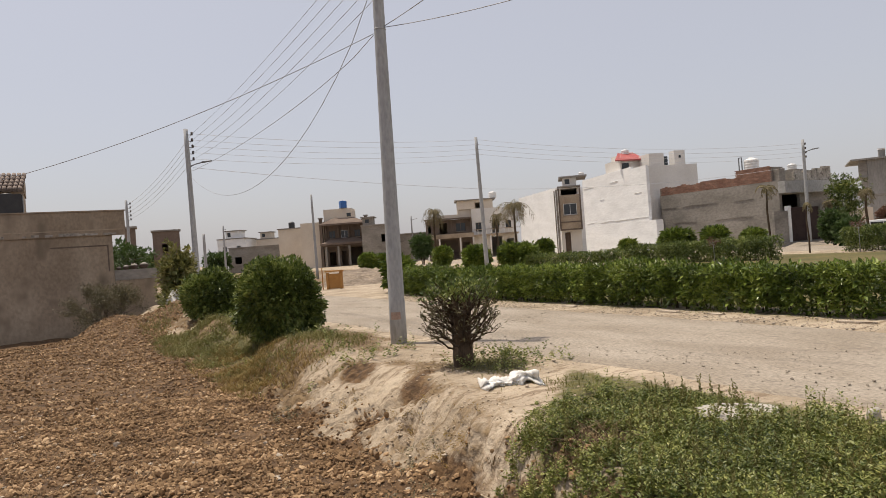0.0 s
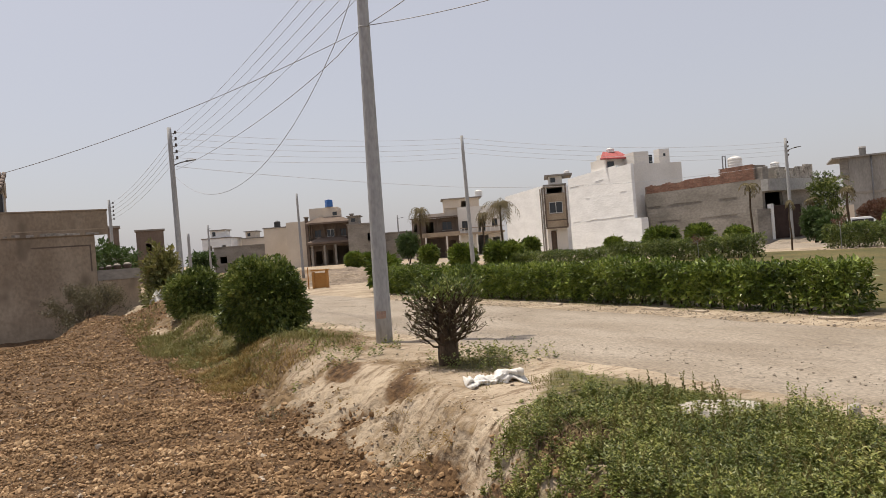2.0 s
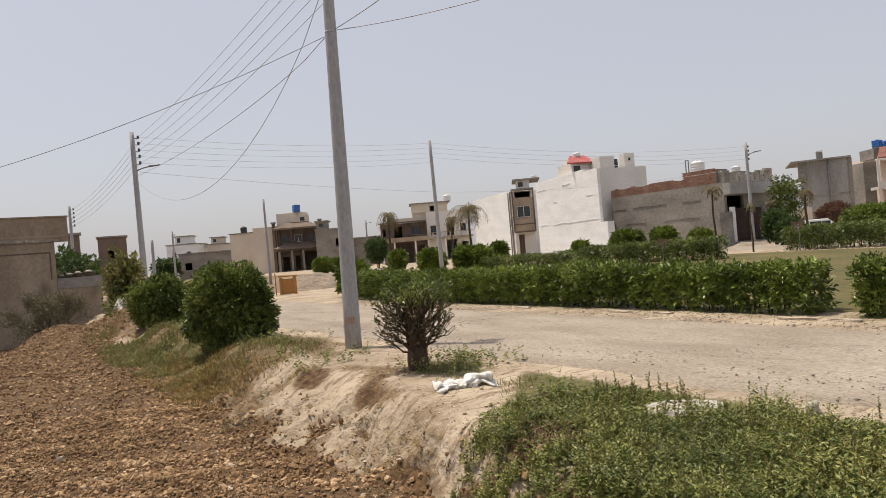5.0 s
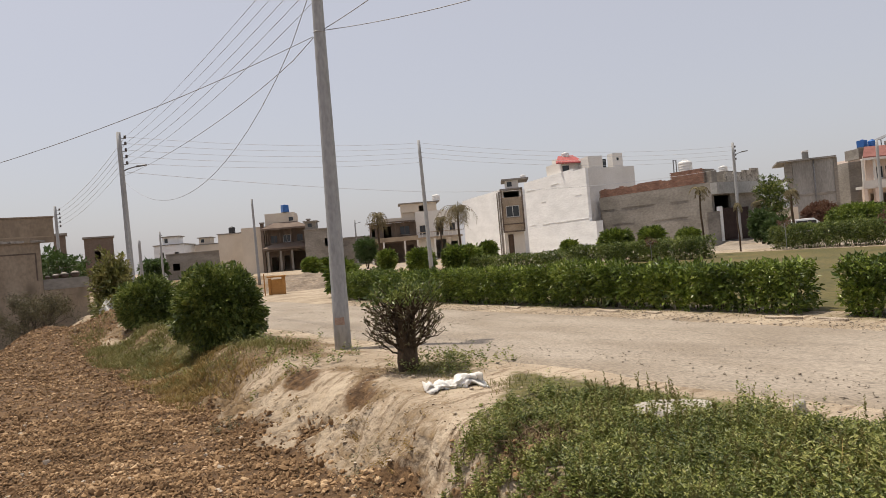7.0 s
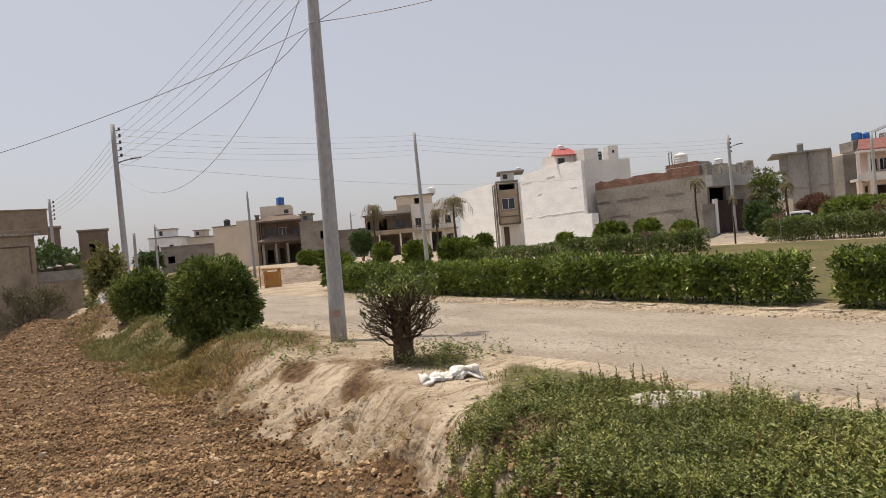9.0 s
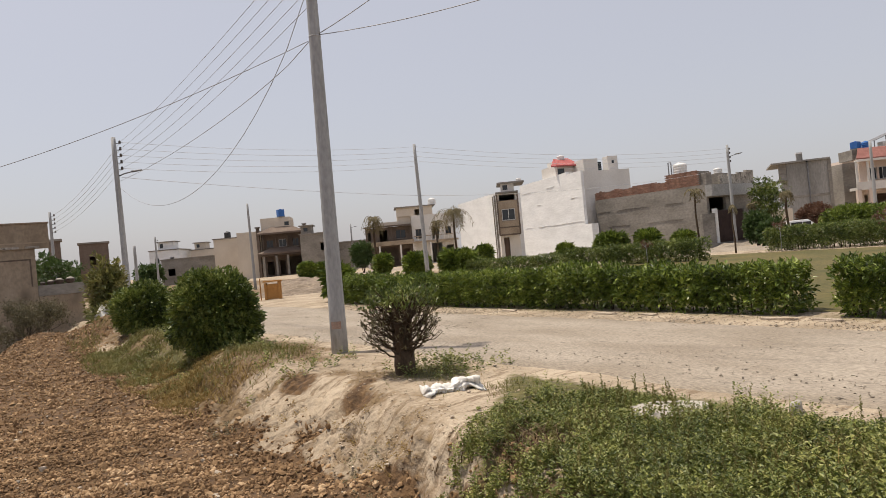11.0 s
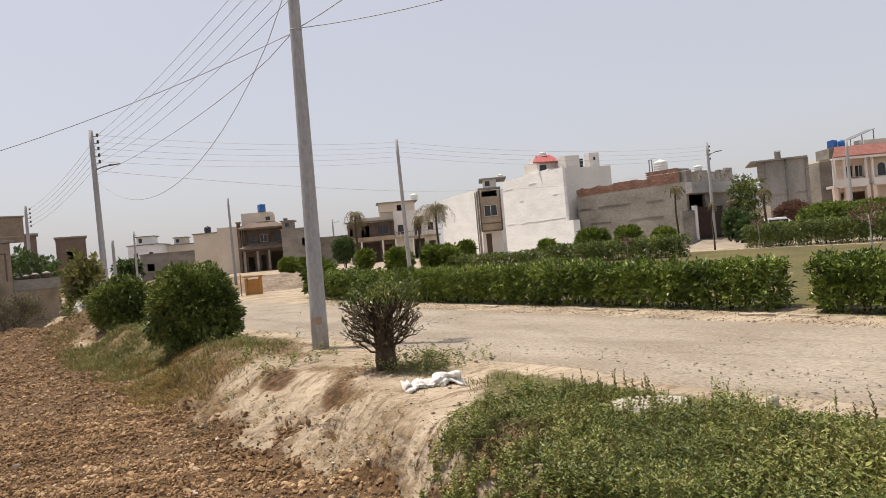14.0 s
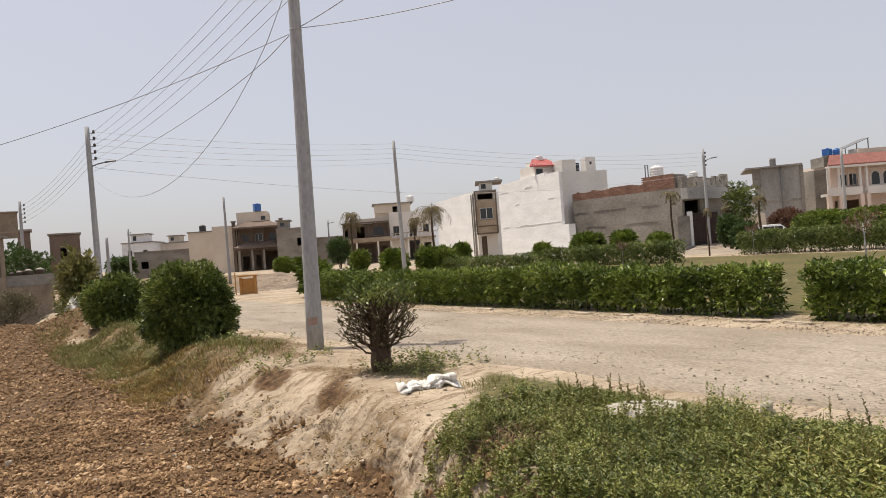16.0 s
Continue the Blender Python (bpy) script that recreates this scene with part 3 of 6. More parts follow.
utility_pole(17.48, 49.95, 0, 6.5, 0.11, 0.075, "slim dark power pole by the cross street", (), lean=(-0.04, 0.03))
utility_pole(5.05, 56.2, -0.1, 7.02, 0.14, 0.09, "grey concrete power pole behind the plastered wall", (6.8, 6.5, 6.2, 5.9, 5.6))
utility_pole(20.9, 97.6, 0, 7.1, 0.16, 0.11, "distant concrete power pole", (6.6, 6.3))
utility_pole(17.5, 93.8, 0, 5.9, 0.22, 0.17, "distant thick concrete post")
utility_pole(50.7, 97.8, 0, 7.3, 0.16, 0.11, "distant slim concrete power pole", (), (6.6, 0.5, -0.3, 0.2))
utility_pole(64.4, 26.45, 0, 7.62, 0.16, 0.11, "pale concrete power pole before the pink house")


def wire(a, b, sag, r=0.011, material=None, label="thin overhead power wire", n=22, skew=1.0):
    a, b = Vector(a), Vector(b)
    pts = [a.lerp(b, k / n) - Vector((0, 0, sag * 4 * (k / n) ** skew * (1 - (k / n) ** skew))) for k in range(n + 1)]
    bm = bmesh.new()
    tube(bm, pts, r, r, 5)
    ob = part("overhead_wire", bm, material or M_WIRE)
    tagged(ob, label, "wire", "overhead wires")


for i, z in enumerate(TOPS):
    wire((5.5, 10.9, 7.55 - 0.29 * i), (6.07, 33.6, z - 0.02), 0.22 + 0.03 * i, 0.006)
    wire((6.07, 33.6, z - 0.02), (5.3, 56.2, 6.8 - 0.3 * i), 0.35, 0.009, M_WIRE_PALE)
    wire((6.07, 33.6, z - 0.02), (23.2, 35.1, z + 0.25), 0.28, 0.008, M_WIRE_PALE)
    if i < 4:
        wire((23.2, 35.1, z + 0.25), (45.85, 28.15, 7.1 - 0.3 * i), 0.5, 0.009, M_WIRE_PALE)
wire((6.0, 33.5, 6.3), (23.2, 35.1, 5.15), 0.12, 0.010, M_WIRE_PALE, "thin slack service wire")
wire((23.2, 35.1, 5.15), (45.55, 28.15, 5.6), 0.5, 0.010, M_WIRE_PALE, "thin slack service wire")
wire((5.2, 10.95, 5.52), (-3.4, 18.7, 3.35), 0.42, 0.0065, None, "slack black service cable")
wire((5.2, 10.95, 5.50), (5.85, 33.5, 6.1), 0.35, 0.0075, None, "slack black service cable", skew=0.7)
wire((5.2, 10.95, 6.3), (5.85, 33.5, 5.9), 2.2, 0.0075, None, "loose cable hanging low between two poles", skew=0.85)
wire((5.34, 10.8, 5.62), (6.5, 4.6, 6.9), 0.22, 0.0075, None, "slack black service cable")
wire((5.34, 10.8, 5.60), (7.6, 5.2, 5.35), 0.16, 0.0075, None, "slack black service cable")


# ---- plants ----
def foliage(n, inside, size, spread, flat=0.0, per=6):
    """n leaves in small rosettes, where inside() gives a shoot's place and its way outwards."""
    m = n // per
    pos, out = inside(m)
    vigour = np.repeat(RNG.uniform(0.7, 1.3, m), per)
    pos, out = np.repeat(pos, per, 0), np.repeat(out + RNG.normal(0, 0.3, (m, 3)), per, 0)
    turn = RNG.normal(size=(m * per, 3))
    pos = pos + turn * size * 0.22
    way = out + turn * spread + RNG.normal(size=turn.shape) * 0.2
    way[:, 2] += flat
    return leaves_mesh(pos, way, size * vigour * RNG.uniform(0.65, 1.25, m * per))


def hedge(u0, u1, v0, v1, h, leaf, label, per=900, base=0.05, material=None):
    """A clipped hedge: a rounded box of leaves with an uneven skin, thin stems below."""
    t = thing("hedge", label, "hedge", ((u0 + u1) / 2, (v0 + v1) / 2, 0), group="park hedges")
    w, l = (u1 - u0) / 2, (v1 - v0) / 2

    def inside(n):
        # on front, back, top and ends, by area
        areas = np.array([l * h * 1.6, l * h * 0.7, l * w * 2.3, w * h, w * h])
        k = RNG.choice(5, n, p=areas / areas.sum())
        a, b = RNG.uniform(-1, 1, n), RNG.uniform(0, 1, n)
        p, o = np.zeros((n, 3)), np.zeros((n, 3))
        for j in range(5):
            m = k == j
            if j < 2:
                sgn = -1 if j == 0 else 1
                p[m] = np.stack([np.full(m.sum(), sgn * w), a[m] * l, base + b[m] * (h - base)], 1)
                o[m] = [sgn, 0, 0.35]
            elif j == 2:
                p[m] = np.stack([(b[m] * 2 - 1) * w, a[m] * l, np.full(m.sum(), h)], 1)
                o[m] = [0, 0, 1]
            else:
                sgn = -1 if j == 3 else 1
                p[m] = np.stack([a[m] * w, np.full(m.sum(), sgn * l), base + b[m] * (h - base)], 1)
                o[m] = [0, sgn, 0.35]
        wav = 0.08 * vnoise(p[:, 1] * 1.1 + p[:, 0], p[:, 2] * 1.4 + 7, 50) + 0.06 * vnoise(p[:, 1] * 3.3, p[:, 2] * 3.3 + p[:, 0] * 3, 51)
        wav = wav + 0.045 * np.cos(2 * np.pi * (p[:, 1] + 0.45 * vnoise(p[:, 1] * 0.9, p[:, 1] * 0, 53)) / 0.62)
        depth = -np.abs(RNG.normal(0, 0.10, n)) + wav
        tuck = np.where(p[:, 2] < 0.33 * h, (0.33 * h - p[:, 2]) * (0.45 + 0.35 * np.cos(2 * np.pi * p[:, 1] / 0.62 + np.pi)), 0)
        p += o * depth[:, None]
        p[:, 0] -= np.sign(p[:, 0]) * tuck
        p[:, 2] += 0.05 * vnoise(p[:, 1] * 0.6, p[:, 1] * 0, 52) * (p[:, 2] / h)
        return p, o

    n = int(per * (2 * l) * (h * 2 + 2 * w) / 3)
    v, f = foliage(n, inside, leaf, 0.75)
    raw("foliage", v, f, material or M_HEDGE, t)
    # a dark woody core that the leaves hang on
    bm = bmesh.new()
    k = max(3, int(2 * l / 0.32))
    for i in range(k):
        y = -l + 0.1 + (2 * l - 0.2) * (i + 0.5) / k + RNG.uniform(-0.1, 0.1)
        for q in range(3):
            x = RNG.uniform(-0.5, 0.5) * w
            tube(bm, [(x, y, -0.05), (x + RNG.uniform(-0.05, 0.05), y + RNG.uniform(-0.08, 0.08), h * 0.45), (x + RNG.uniform(-0.2, 0.2), y + RNG.uniform(-0.2, 0.2), h * 0.88)], 0.016, 0.006, 5)
    part("woody_core", bm, M_BARK, t, "bare brown stems")
    # inner leaves make it dense
    def inner(n):
        p = np.stack([RNG.uniform(-0.85, 0.85, n) * w, RNG.uniform(-1, 1, n) * l, RNG.uniform(0.22, 0.93, n) * h], 1)
        return p, RNG.normal(size=(n, 3))
    v, f = foliage(int(n * 0.55), inner, leaf * 1.35, 0.5)
    raw("inner_foliage", v, f, material or M_HEDGE, t)
    return t


def bush(u, v, z, rx, ry, h, leaf, label, n=4200, material=None, name="bush", category="bush", open_base=0.12, rough=0.10, group=""):
    """A rounded shrub: several stems and a lumpy crown of leaves."""
    t = thing(name, label, category, (u, v, z), group=group)
    sd = int(abs(u * 13 + v * 7)) + 60
    cz, rz_ = h * (0.5 + open_base / 2), h * (0.5 - open_base / 2)

    def shell_at(n, deep):
        d = RNG.normal(size=(n, 3))
        d /= np.linalg.norm(d, axis=1, keepdims=True)
        boxy = np.sign(d) * np.abs(d) ** 0.8
        bump = 1 + rough * vnoise(d[:, 0] * 2.3 + 5, d[:, 2] * 2.3 + d[:, 1] * 1.9, sd) + rough * 0.7 * vnoise(d[:, 0] * 5 + d[:, 1] * 5, d[:, 2] * 5, sd + 1)
        r = bump * (1 - deep(n))
        p = boxy * r[:, None] * [rx, ry, rz_]
        p[:, 2] += cz
        return p, d

    vv, ff = foliage(n, lambda k: shell_at(k, lambda q: np.abs(RNG.normal(0, 0.09, q))), leaf, 0.65, 0.25)
    raw("crown", vv, ff, material or M_BUSH, t)
    vv, ff = foliage(int(n * 0.7), lambda k: shell_at(k, lambda q: RNG.uniform(0.12, 0.55, q)), leaf * 1.8, 0.9)
    raw("inner_leaves", vv, ff, material or M_BUSH, t)
    bm = bmesh.new()
    for i in range(9):
        a = i * 2.4
        tube(bm, [(0.06 * math.cos(a), 0.06 * math.sin(a), -0.08), (0.3 * rx * math.cos(a), 0.3 * ry * math.sin(a), h * 0.4), (0.62 * rx * math.cos(a), 0.62 * ry * math.sin(a), h * 0.75)], 0.028, 0.008, 6)
    part("stem_clump", bm, M_BARK, t, "woody stems")
    return t


hedge(11.0, 11.85, 5.92, 22.6, 0.89, 0.092, "long clipped green hedge edging the park by the road", 2500)
hedge(11.0, 11.85, -1.5, 5.2, 0.88, 0.092, "clipped green hedge beside a gap in the park edge", 2500)
hedge(27.6, 28.7, 19.0, 27.5, 1.0, 0.095, "clipped dark green hedge inside the park", 1500, material=M_BUSH)
hedge(27.0, 28.0, 27.6, 36.0, 0.75, 0.1, "low clipped hedge across the park", 1100, material=M_BUSH)
hedge(33.7, 36.0, 9.0, 19.2, 1.18, 0.1, "thick clipped hedge at the lawn's far side", 1500, material=M_BUSH)

bush(4.26, 14.88, -0.34, 0.87, 0.9, 1.95, 0.09, "large rounded dark green bush on the bank", 12000, rough=0.13)
bush(4.27, 22.3, -0.33, 0.8, 0.82, 1.75, 0.105, "rounded dark green bush on the bank beside the heap", 7500, rough=0.14)
for u, v, r, h in ((12.0, 24.6, 0.5, 1.35), (33.5, 29.2, 0.95, 1.75), (35.6, 28.0, 0.8, 1.7), (35.3, 35.1, 0.55, 1.25), (28.8, 50.3, 0.75, 1.75), (23.8, 37.2, 0.75, 1.6), (24.6, 38.2, 0.8, 1.5), (26.9, 37.7, 0.7, 1.55), (27.6, 36.8, 0.75, 1.5), (36.4, 46.0, 0.7, 1.7), (34.6, 48.5, 0.5, 1.3), (28.1, 64.6, 0.9, 1.7), (30.5, 66.5, 0.8, 1.5)):
    bush(u, v, 0, r, r, h, 0.17, "rounded clipped park bush", 2600, M_HEDGE, group="park bushes")
bush(35.4, 66.1, 0.0, 1.15, 1.15, 3.3, 0.2, "dark rounded tree before the terraced house", 2200, M_TREE, "tree", "tree", 0.25, 0.2)
bush(48.0, 26.85, 0, 1.1, 1.1, 4.7, 0.125, "leafy street tree beside the grey house", 3200, M_BUSH, "tree", "tree", 0.36, 0.38)
bush(42.7, 24.75, 0, 0.75, 0.75, 2.3, 0.17, "leafy shrub behind the lawn hedge", 1500, M_TREE)
bush(40.6, 22.6, 0, 0.72, 0.72, 1.6, 0.17, "leafy shrub behind the lawn hedge", 1500, M_TREE)
bush(53.0, 26.0, 0, 1.2, 1.2, 2.5, 0.15, "reddish flowering shrub by the far road", 3600, M_REDLEAF)
for u, v in ((43.4, 19.0), (43.6, 16.6), (42.6, 14.6), (44.0, 12.5)):
    bush(u, v, 0, 1.5, 1.8, 2.1, 0.14, "green shrub in the far flower bed", 5600, M_HEDGE, group="flower bed shrubs")
bush(4.3, 29.15, -0.35, 0.58, 0.72, 2.75, 0.15, "tall large leaved olive shrub beside the low wall", 1900, M_SHRUB, open_base=0.05, rough=0.4)
bush(4.35, 28.2, -0.2, 0.75, 0.6, 0.95, 0.17, "low leafy growth round the tall shrub", 700, M_SHRUB, open_base=0.0, rough=0.35)
bush(36.9, 26.3, 0, 0.65, 0.65, 1.45, 0.15, "rounded clipped park bush", 2000, M_HEDGE, group="park bushes")
bush(-1.6, 43.0, 0, 2.6, 2.6, 3.6, 0.2, "dark tree behind the plastered wall", 2200, M_TREE, "tree", "tree", 0.25, 0.25)
bush(3.4, 47.0, 0, 2.2, 2.2, 3.4, 0.2, "dark tree behind the plastered wall", 1800, M_TREE, "tree", "tree", 0.25, 0.25)


def limb(bm, p, d, length, r, depth, tips, bend=0.35, up=0.15):
    """A branch that forks until it is a twig; gathers the twig ends."""
    pts = [p]
    for k in range(3):
        d = (d + Vector(RNG.normal(0, bend * 0.35, 3)) + Vector((0, 0, up * 0.4))).normalized()
        pts.append(pts[-1] + d * length / 3)
    tube(bm, pts, r, r * 0.6, 6 if r > 0.012 else 4)
    tips += [(q, d) for q in pts[1:]] if depth <= 1 else []
    if depth == 0:
        return
    for k in range(3 if depth > 1 else 2):
        nd = (d + Vector(RNG.normal(0, bend, 3))).normalized()
        limb(bm, pts[-1 - (k % 2)], nd, length * 0.72, r * 0.58, depth - 1, tips, bend, up)


def bare_shrub():
    """The clipped shrub by the pole: a stump splitting into thick stems, bare branches fanning out all round, small leaves at their ends, thickest on top."""
    t = thing("shrub", "woody half bare shrub with a leafy top beside the pole", "shrub", (4.68, 7.8, -0.03))
    bm = bmesh.new()
    tube(bm, [(0.02, 0, -0.1), (0.01, 0, 0.02), (0, 0, 0.16), (0, 0, 0.36)], 0.155, 0.13, 11)
    for k in range(4):
        a = k * 1.57 + 0.5
        c, d = math.cos(a), math.sin(a)
        tube(bm, [(0.05 * c, 0.05 * d, 0.2), (0.08 * c, 0.08 * d, 0.45), (0.11 * c, 0.11 * d, 0.7), (0.15 * c, 0.15 * d, 0.95)], 0.078, 0.03, 8)
    for w in bm.verts:
        w.co += Vector(RNG.normal(0, 0.006, 3))
    part("trunk", bm, M_BARK, t, "thick dark split trunk")
    bm = bmesh.new()
    leaf_at, leaf_way = [], []
    for k in range(34):
        a, q = k * 2.39 + 0.3, k / 33
        c, d = math.cos(a), math.sin(a)
        z0 = 0.26 + 0.5 * q
        r1 = RNG.uniform(0.24, 0.34)
        z1 = z0 + RNG.uniform(0.08, 0.26)
        p0, p2 = Vector((0.08 * c, 0.08 * d, z0)), Vector((r1 * c, r1 * d, z1))
        p1 = p0.lerp(p2, 0.5) + Vector((RNG.normal(0, 0.03), RNG.normal(0, 0.03), -0.03))
        tube(bm, [p0, p1, p2], 0.017, 0.010, 6)
        for j in range(6):
            e = p1.lerp(p2, RNG.uniform(0.2, 1.0))
            b = a + RNG.normal(0, 0.42)
            r2 = RNG.uniform(0.34, 0.57) * (1.0 - 0.25 * max(0.0, (z1 - 0.85) / 0.4))
            z2 = min(max(e.z + RNG.uniform(0.0, 0.36), 0.3), 1.2 - RNG.uniform(0, 0.06))
            g = Vector((r2 * math.cos(b), r2 * math.sin(b), z2))
            m = e.lerp(g, 0.55) + Vector(RNG.normal(0, 0.02, 3)) + Vector((0, 0, -0.025))
            tube(bm, [e, m, g], 0.0075, 0.0035, 4)
            for i in range(4 if z2 < 0.75 else 6 if z2 < 0.95 else 10):
                leaf_at.append(list(m.lerp(g, RNG.uniform(0.25, 1.1)) + Vector(RNG.normal(0, 0.018, 3))))
                leaf_way.append(list((g - m).normalized() + Vector((0, 0, 0.25))))
    for k in range(60):
        a, q = k * 2.39, (k + 0.5) / 60
        e = Vector((0.12 * math.cos(a), 0.12 * math.sin(a), RNG.uniform(0.7, 0.95)))
        g = Vector((0.4 * math.sqrt(q) * math.cos(a), 0.4 * math.sqrt(q) * math.sin(a), RNG.uniform(1.05, 1.22)))
        m = e.lerp(g, 0.5) + Vector(RNG.normal(0, 0.02, 3))
        tube(bm, [e, m, g], 0.008, 0.0035, 4)
        for i in range(11):
            leaf_at.append(list(m.lerp(g, RNG.uniform(0.2, 1.1)) + Vector(RNG.normal(0, 0.025, 3))))
            leaf_way.append(list((g - m).normalized()))
    part("branchwork", bm, M_BARK, t, "tangle of bare dark branches")
    P, W = np.array(leaf_at), np.array(leaf_way) + RNG.normal(0, 0.6, (len(leaf_at), 3))
    low = P[:, 2] < 0.92
    v, f = leaves_mesh(P[~low], W[~low], RNG.uniform(0.045, 0.085, (~low).sum()))
    raw("crown", v, f, M_BUSH, t)
    v, f = leaves_mesh(P[low], W[low], RNG.uniform(0.04, 0.075, low.sum()))
    raw("sparse_leaves", v, f, M_DULL_LEAF, t, "dull brownish green leaves")


bare_shrub()


def palm(u, v, z, h, crown_r, label, fronds=16, droop=1.2, r=0.11):
    t = thing("palm_tree", label, "palm tree", (u, v, z), group="park palms")
    bm = bmesh.new()
    tube(bm, [(0, 0, -0.1), (0.03, 0, h * 0.3), (0.0, 0.05, h * 0.65), (0.05, 0.03, h)], r, r * 0.7, 9)
    part("trunk", bm, M_BARK, t)
    for k in range(fronds):
        a = k * 2.39
        rise = RNG.uniform(0.0, 1.5)
        reach, dr = crown_r * RNG.uniform(0.55, 1.25), droop * RNG.uniform(0.6, 1.5)
        pts, d, p = [], Vector((math.cos(a), math.sin(a), rise)).normalized(), Vector((0.05, 0.03, h))
        for q in range(9):
            pts.append(p.copy())
            p = p + d * reach / 7
            d = (d + Vector((RNG.normal(0, 0.06), RNG.normal(0, 0.06), -dr * 0.28))).normalized()
        bm = bmesh.new()
        tube(bm, pts, 0.022, 0.006, 4)
        for q in range(1, 9):
            tangent = (pts[q] - pts[q - 1]).normalized()
            s = tangent.cross(Vector((0, 0, 1)))
            s = s.normalized() if s.length > 0.05 else Vector((math.cos(a + 1.5), math.sin(a + 1.5), 0))
            for sg in (-1, 1):
                for e in (0.0, 0.5):
                    b0 = pts[q - 1].lerp(pts[q], e)
                    w = (s * sg + tangent * 0.5 + Vector((RNG.normal(0, 0.15), RNG.normal(0, 0.15), -0.75))).normalized() * reach * RNG.uniform(0.2, 0.42)
                    x = tangent * 0.03
                    vs = [bm.verts.new(c) for c in (b0 - x, b0 + w * 0.5 + x * 0.9, b0 + w, b0 + w * 0.5 - x * 1.2)]
                    bm.faces.new(vs)
        part("frond", bm, M_PALM, t)


palm(29.35, 52.3, 0, 5.0, 1.5, "drooping wilted palm in the park", 18, 2.3)
palm(32.6, 44.7, 0, 4.7, 1.7, "drooping wilted palm with a broad crown", 22, 1.9)
palm(33.0, 47.9, 0, 4.1, 1.1, "thin young wilted palm", 14, 2.2, 0.08)
palm(30.3, 20.7, 0, 3.45, 0.6, "bare stemmed young palm with a withered top", 8, 2.0, 0.06)
palm(34.1, 21.1, 0, 2.6, 0.5, "short withered young palm", 8, 2.0, 0.05)
palm(46.6, 27.3, 0.2, 2.7, 0.6, "withered palm beside the dark gate", 10, 1.8, 0.09)
palm(46.9, 24.9, 0, 3.4, 0.9, "dark drooping palm by the far road", 14, 1.5, 0.1)


def sapling(u, v, h, label):
    t = thing("sapling", label, "sapling", (u, v, 0))
    bm = bmesh.new()
    tips = []
    tube(bm, [(0, 0, -0.05), (0.01, 0.01, h * 0.5), (0.0, 0.03, h * 0.75)], 0.018, 0.012, 6)
    for k in range(5):
        a = k * 1.3
        limb(bm, Vector((0, 0.02, h * (0.6 + 0.03 * k))), Vector((math.cos(a), math.sin(a), 0.7)).normalized(), h * 0.16, 0.008, 1, tips)
    part("stem", bm, M_POLE, t)
    P = np.repeat(np.array([list(q) for q, d in tips]), 5, 0)
    P = P + RNG.normal(0, 0.05, P.shape)
    v_, f_ = leaves_mesh(P, RNG.normal(size=P.shape), RNG.uniform(0.06, 0.11, len(P)))
    raw("crown", v_, f_, M_REDLEAF, t)


sapling(26.9, 21.3, 1.3, "thin staked sapling on the lawn")
sapling(33.0, 17.95, 1.8, "thin staked sapling on the lawn")
sapling(17.5, 6.8, 1.9, "thin leafy sapling on the lawn")


# ---- buildings ----
def pane_wall(bm, axis, at, a0, a1, z0, z1, thick, holes=()):
    """An upright wall with openings through it. axis 'v': it stands at y = at and runs along x; 'u': at x = at along y. It is thick away from the viewer's side."""
    bm.clear()
    As = sorted({a0, a1, *[min(max(h[k], a0), a1) for h in holes for k in (0, 1)]})
    Zs = sorted({z0, z1, *[min(max(h[k], z0), z1) for h in holes for k in (2, 3)]})
    for i in range(len(As) - 1):
        for j in range(len(Zs) - 1):
            ca, cz = (As[i] + As[i + 1]) / 2, (Zs[j] + Zs[j + 1]) / 2
            if any(h[0] < ca < h[1] and h[2] < cz < h[3] for h in holes):
                continue
            if axis == "v":
                box(bm, As[i], As[i + 1], at, at + thick, Zs[j], Zs[j + 1])
            else:
                box(bm, at, at + thick, As[i], As[i + 1], Zs[j], Zs[j + 1])
    # weld the pieces into one wall and drop the faces inside it
    bmesh.ops.remove_doubles(bm, verts=list(bm.verts), dist=0.0005)
    seen = {}
    for f in bm.faces:
        seen.setdefault(tuple(round(c, 3) for c in f.calc_center_median()), []).append(f)
    bmesh.ops.delete(bm, geom=[f for fs in seen.values() if len(fs) > 1 for f in fs], context="FACES_ONLY")
    return bm


def shell(t, x0, x1, y0, y1, z0, z1, mat, front=(), side=(), mat_front=None, roof=None, wall=0.23, floor=True):
    """Four walls and a roof slab; openings in the front (-y) and in the side (-x)."""
    part("front_wall", pane_wall(bmesh.new(), "v", y0, x0 + wall, x1, z0, z1, wall, front), mat_front or mat, t)
    part("side_wall", pane_wall(bmesh.new(), "u", x0, y0, y1, z0, z1, wall, side), mat, t)
    part("side_wall", boxes((x1 - wall, x1, y0 + wall, y1, z0, z1)), mat, t)
    part("rear_wall", boxes((x0 + wall, x1 - wall, y1 - wall, y1, z0, z1)), mat, t)
    zr = z1 if roof is None else roof
    part("roof", boxes((x0 + wall, x1 - wall, y0 + wall, y1 - wall, zr - 0.15, zr - 0.004)), M_GREY, t)


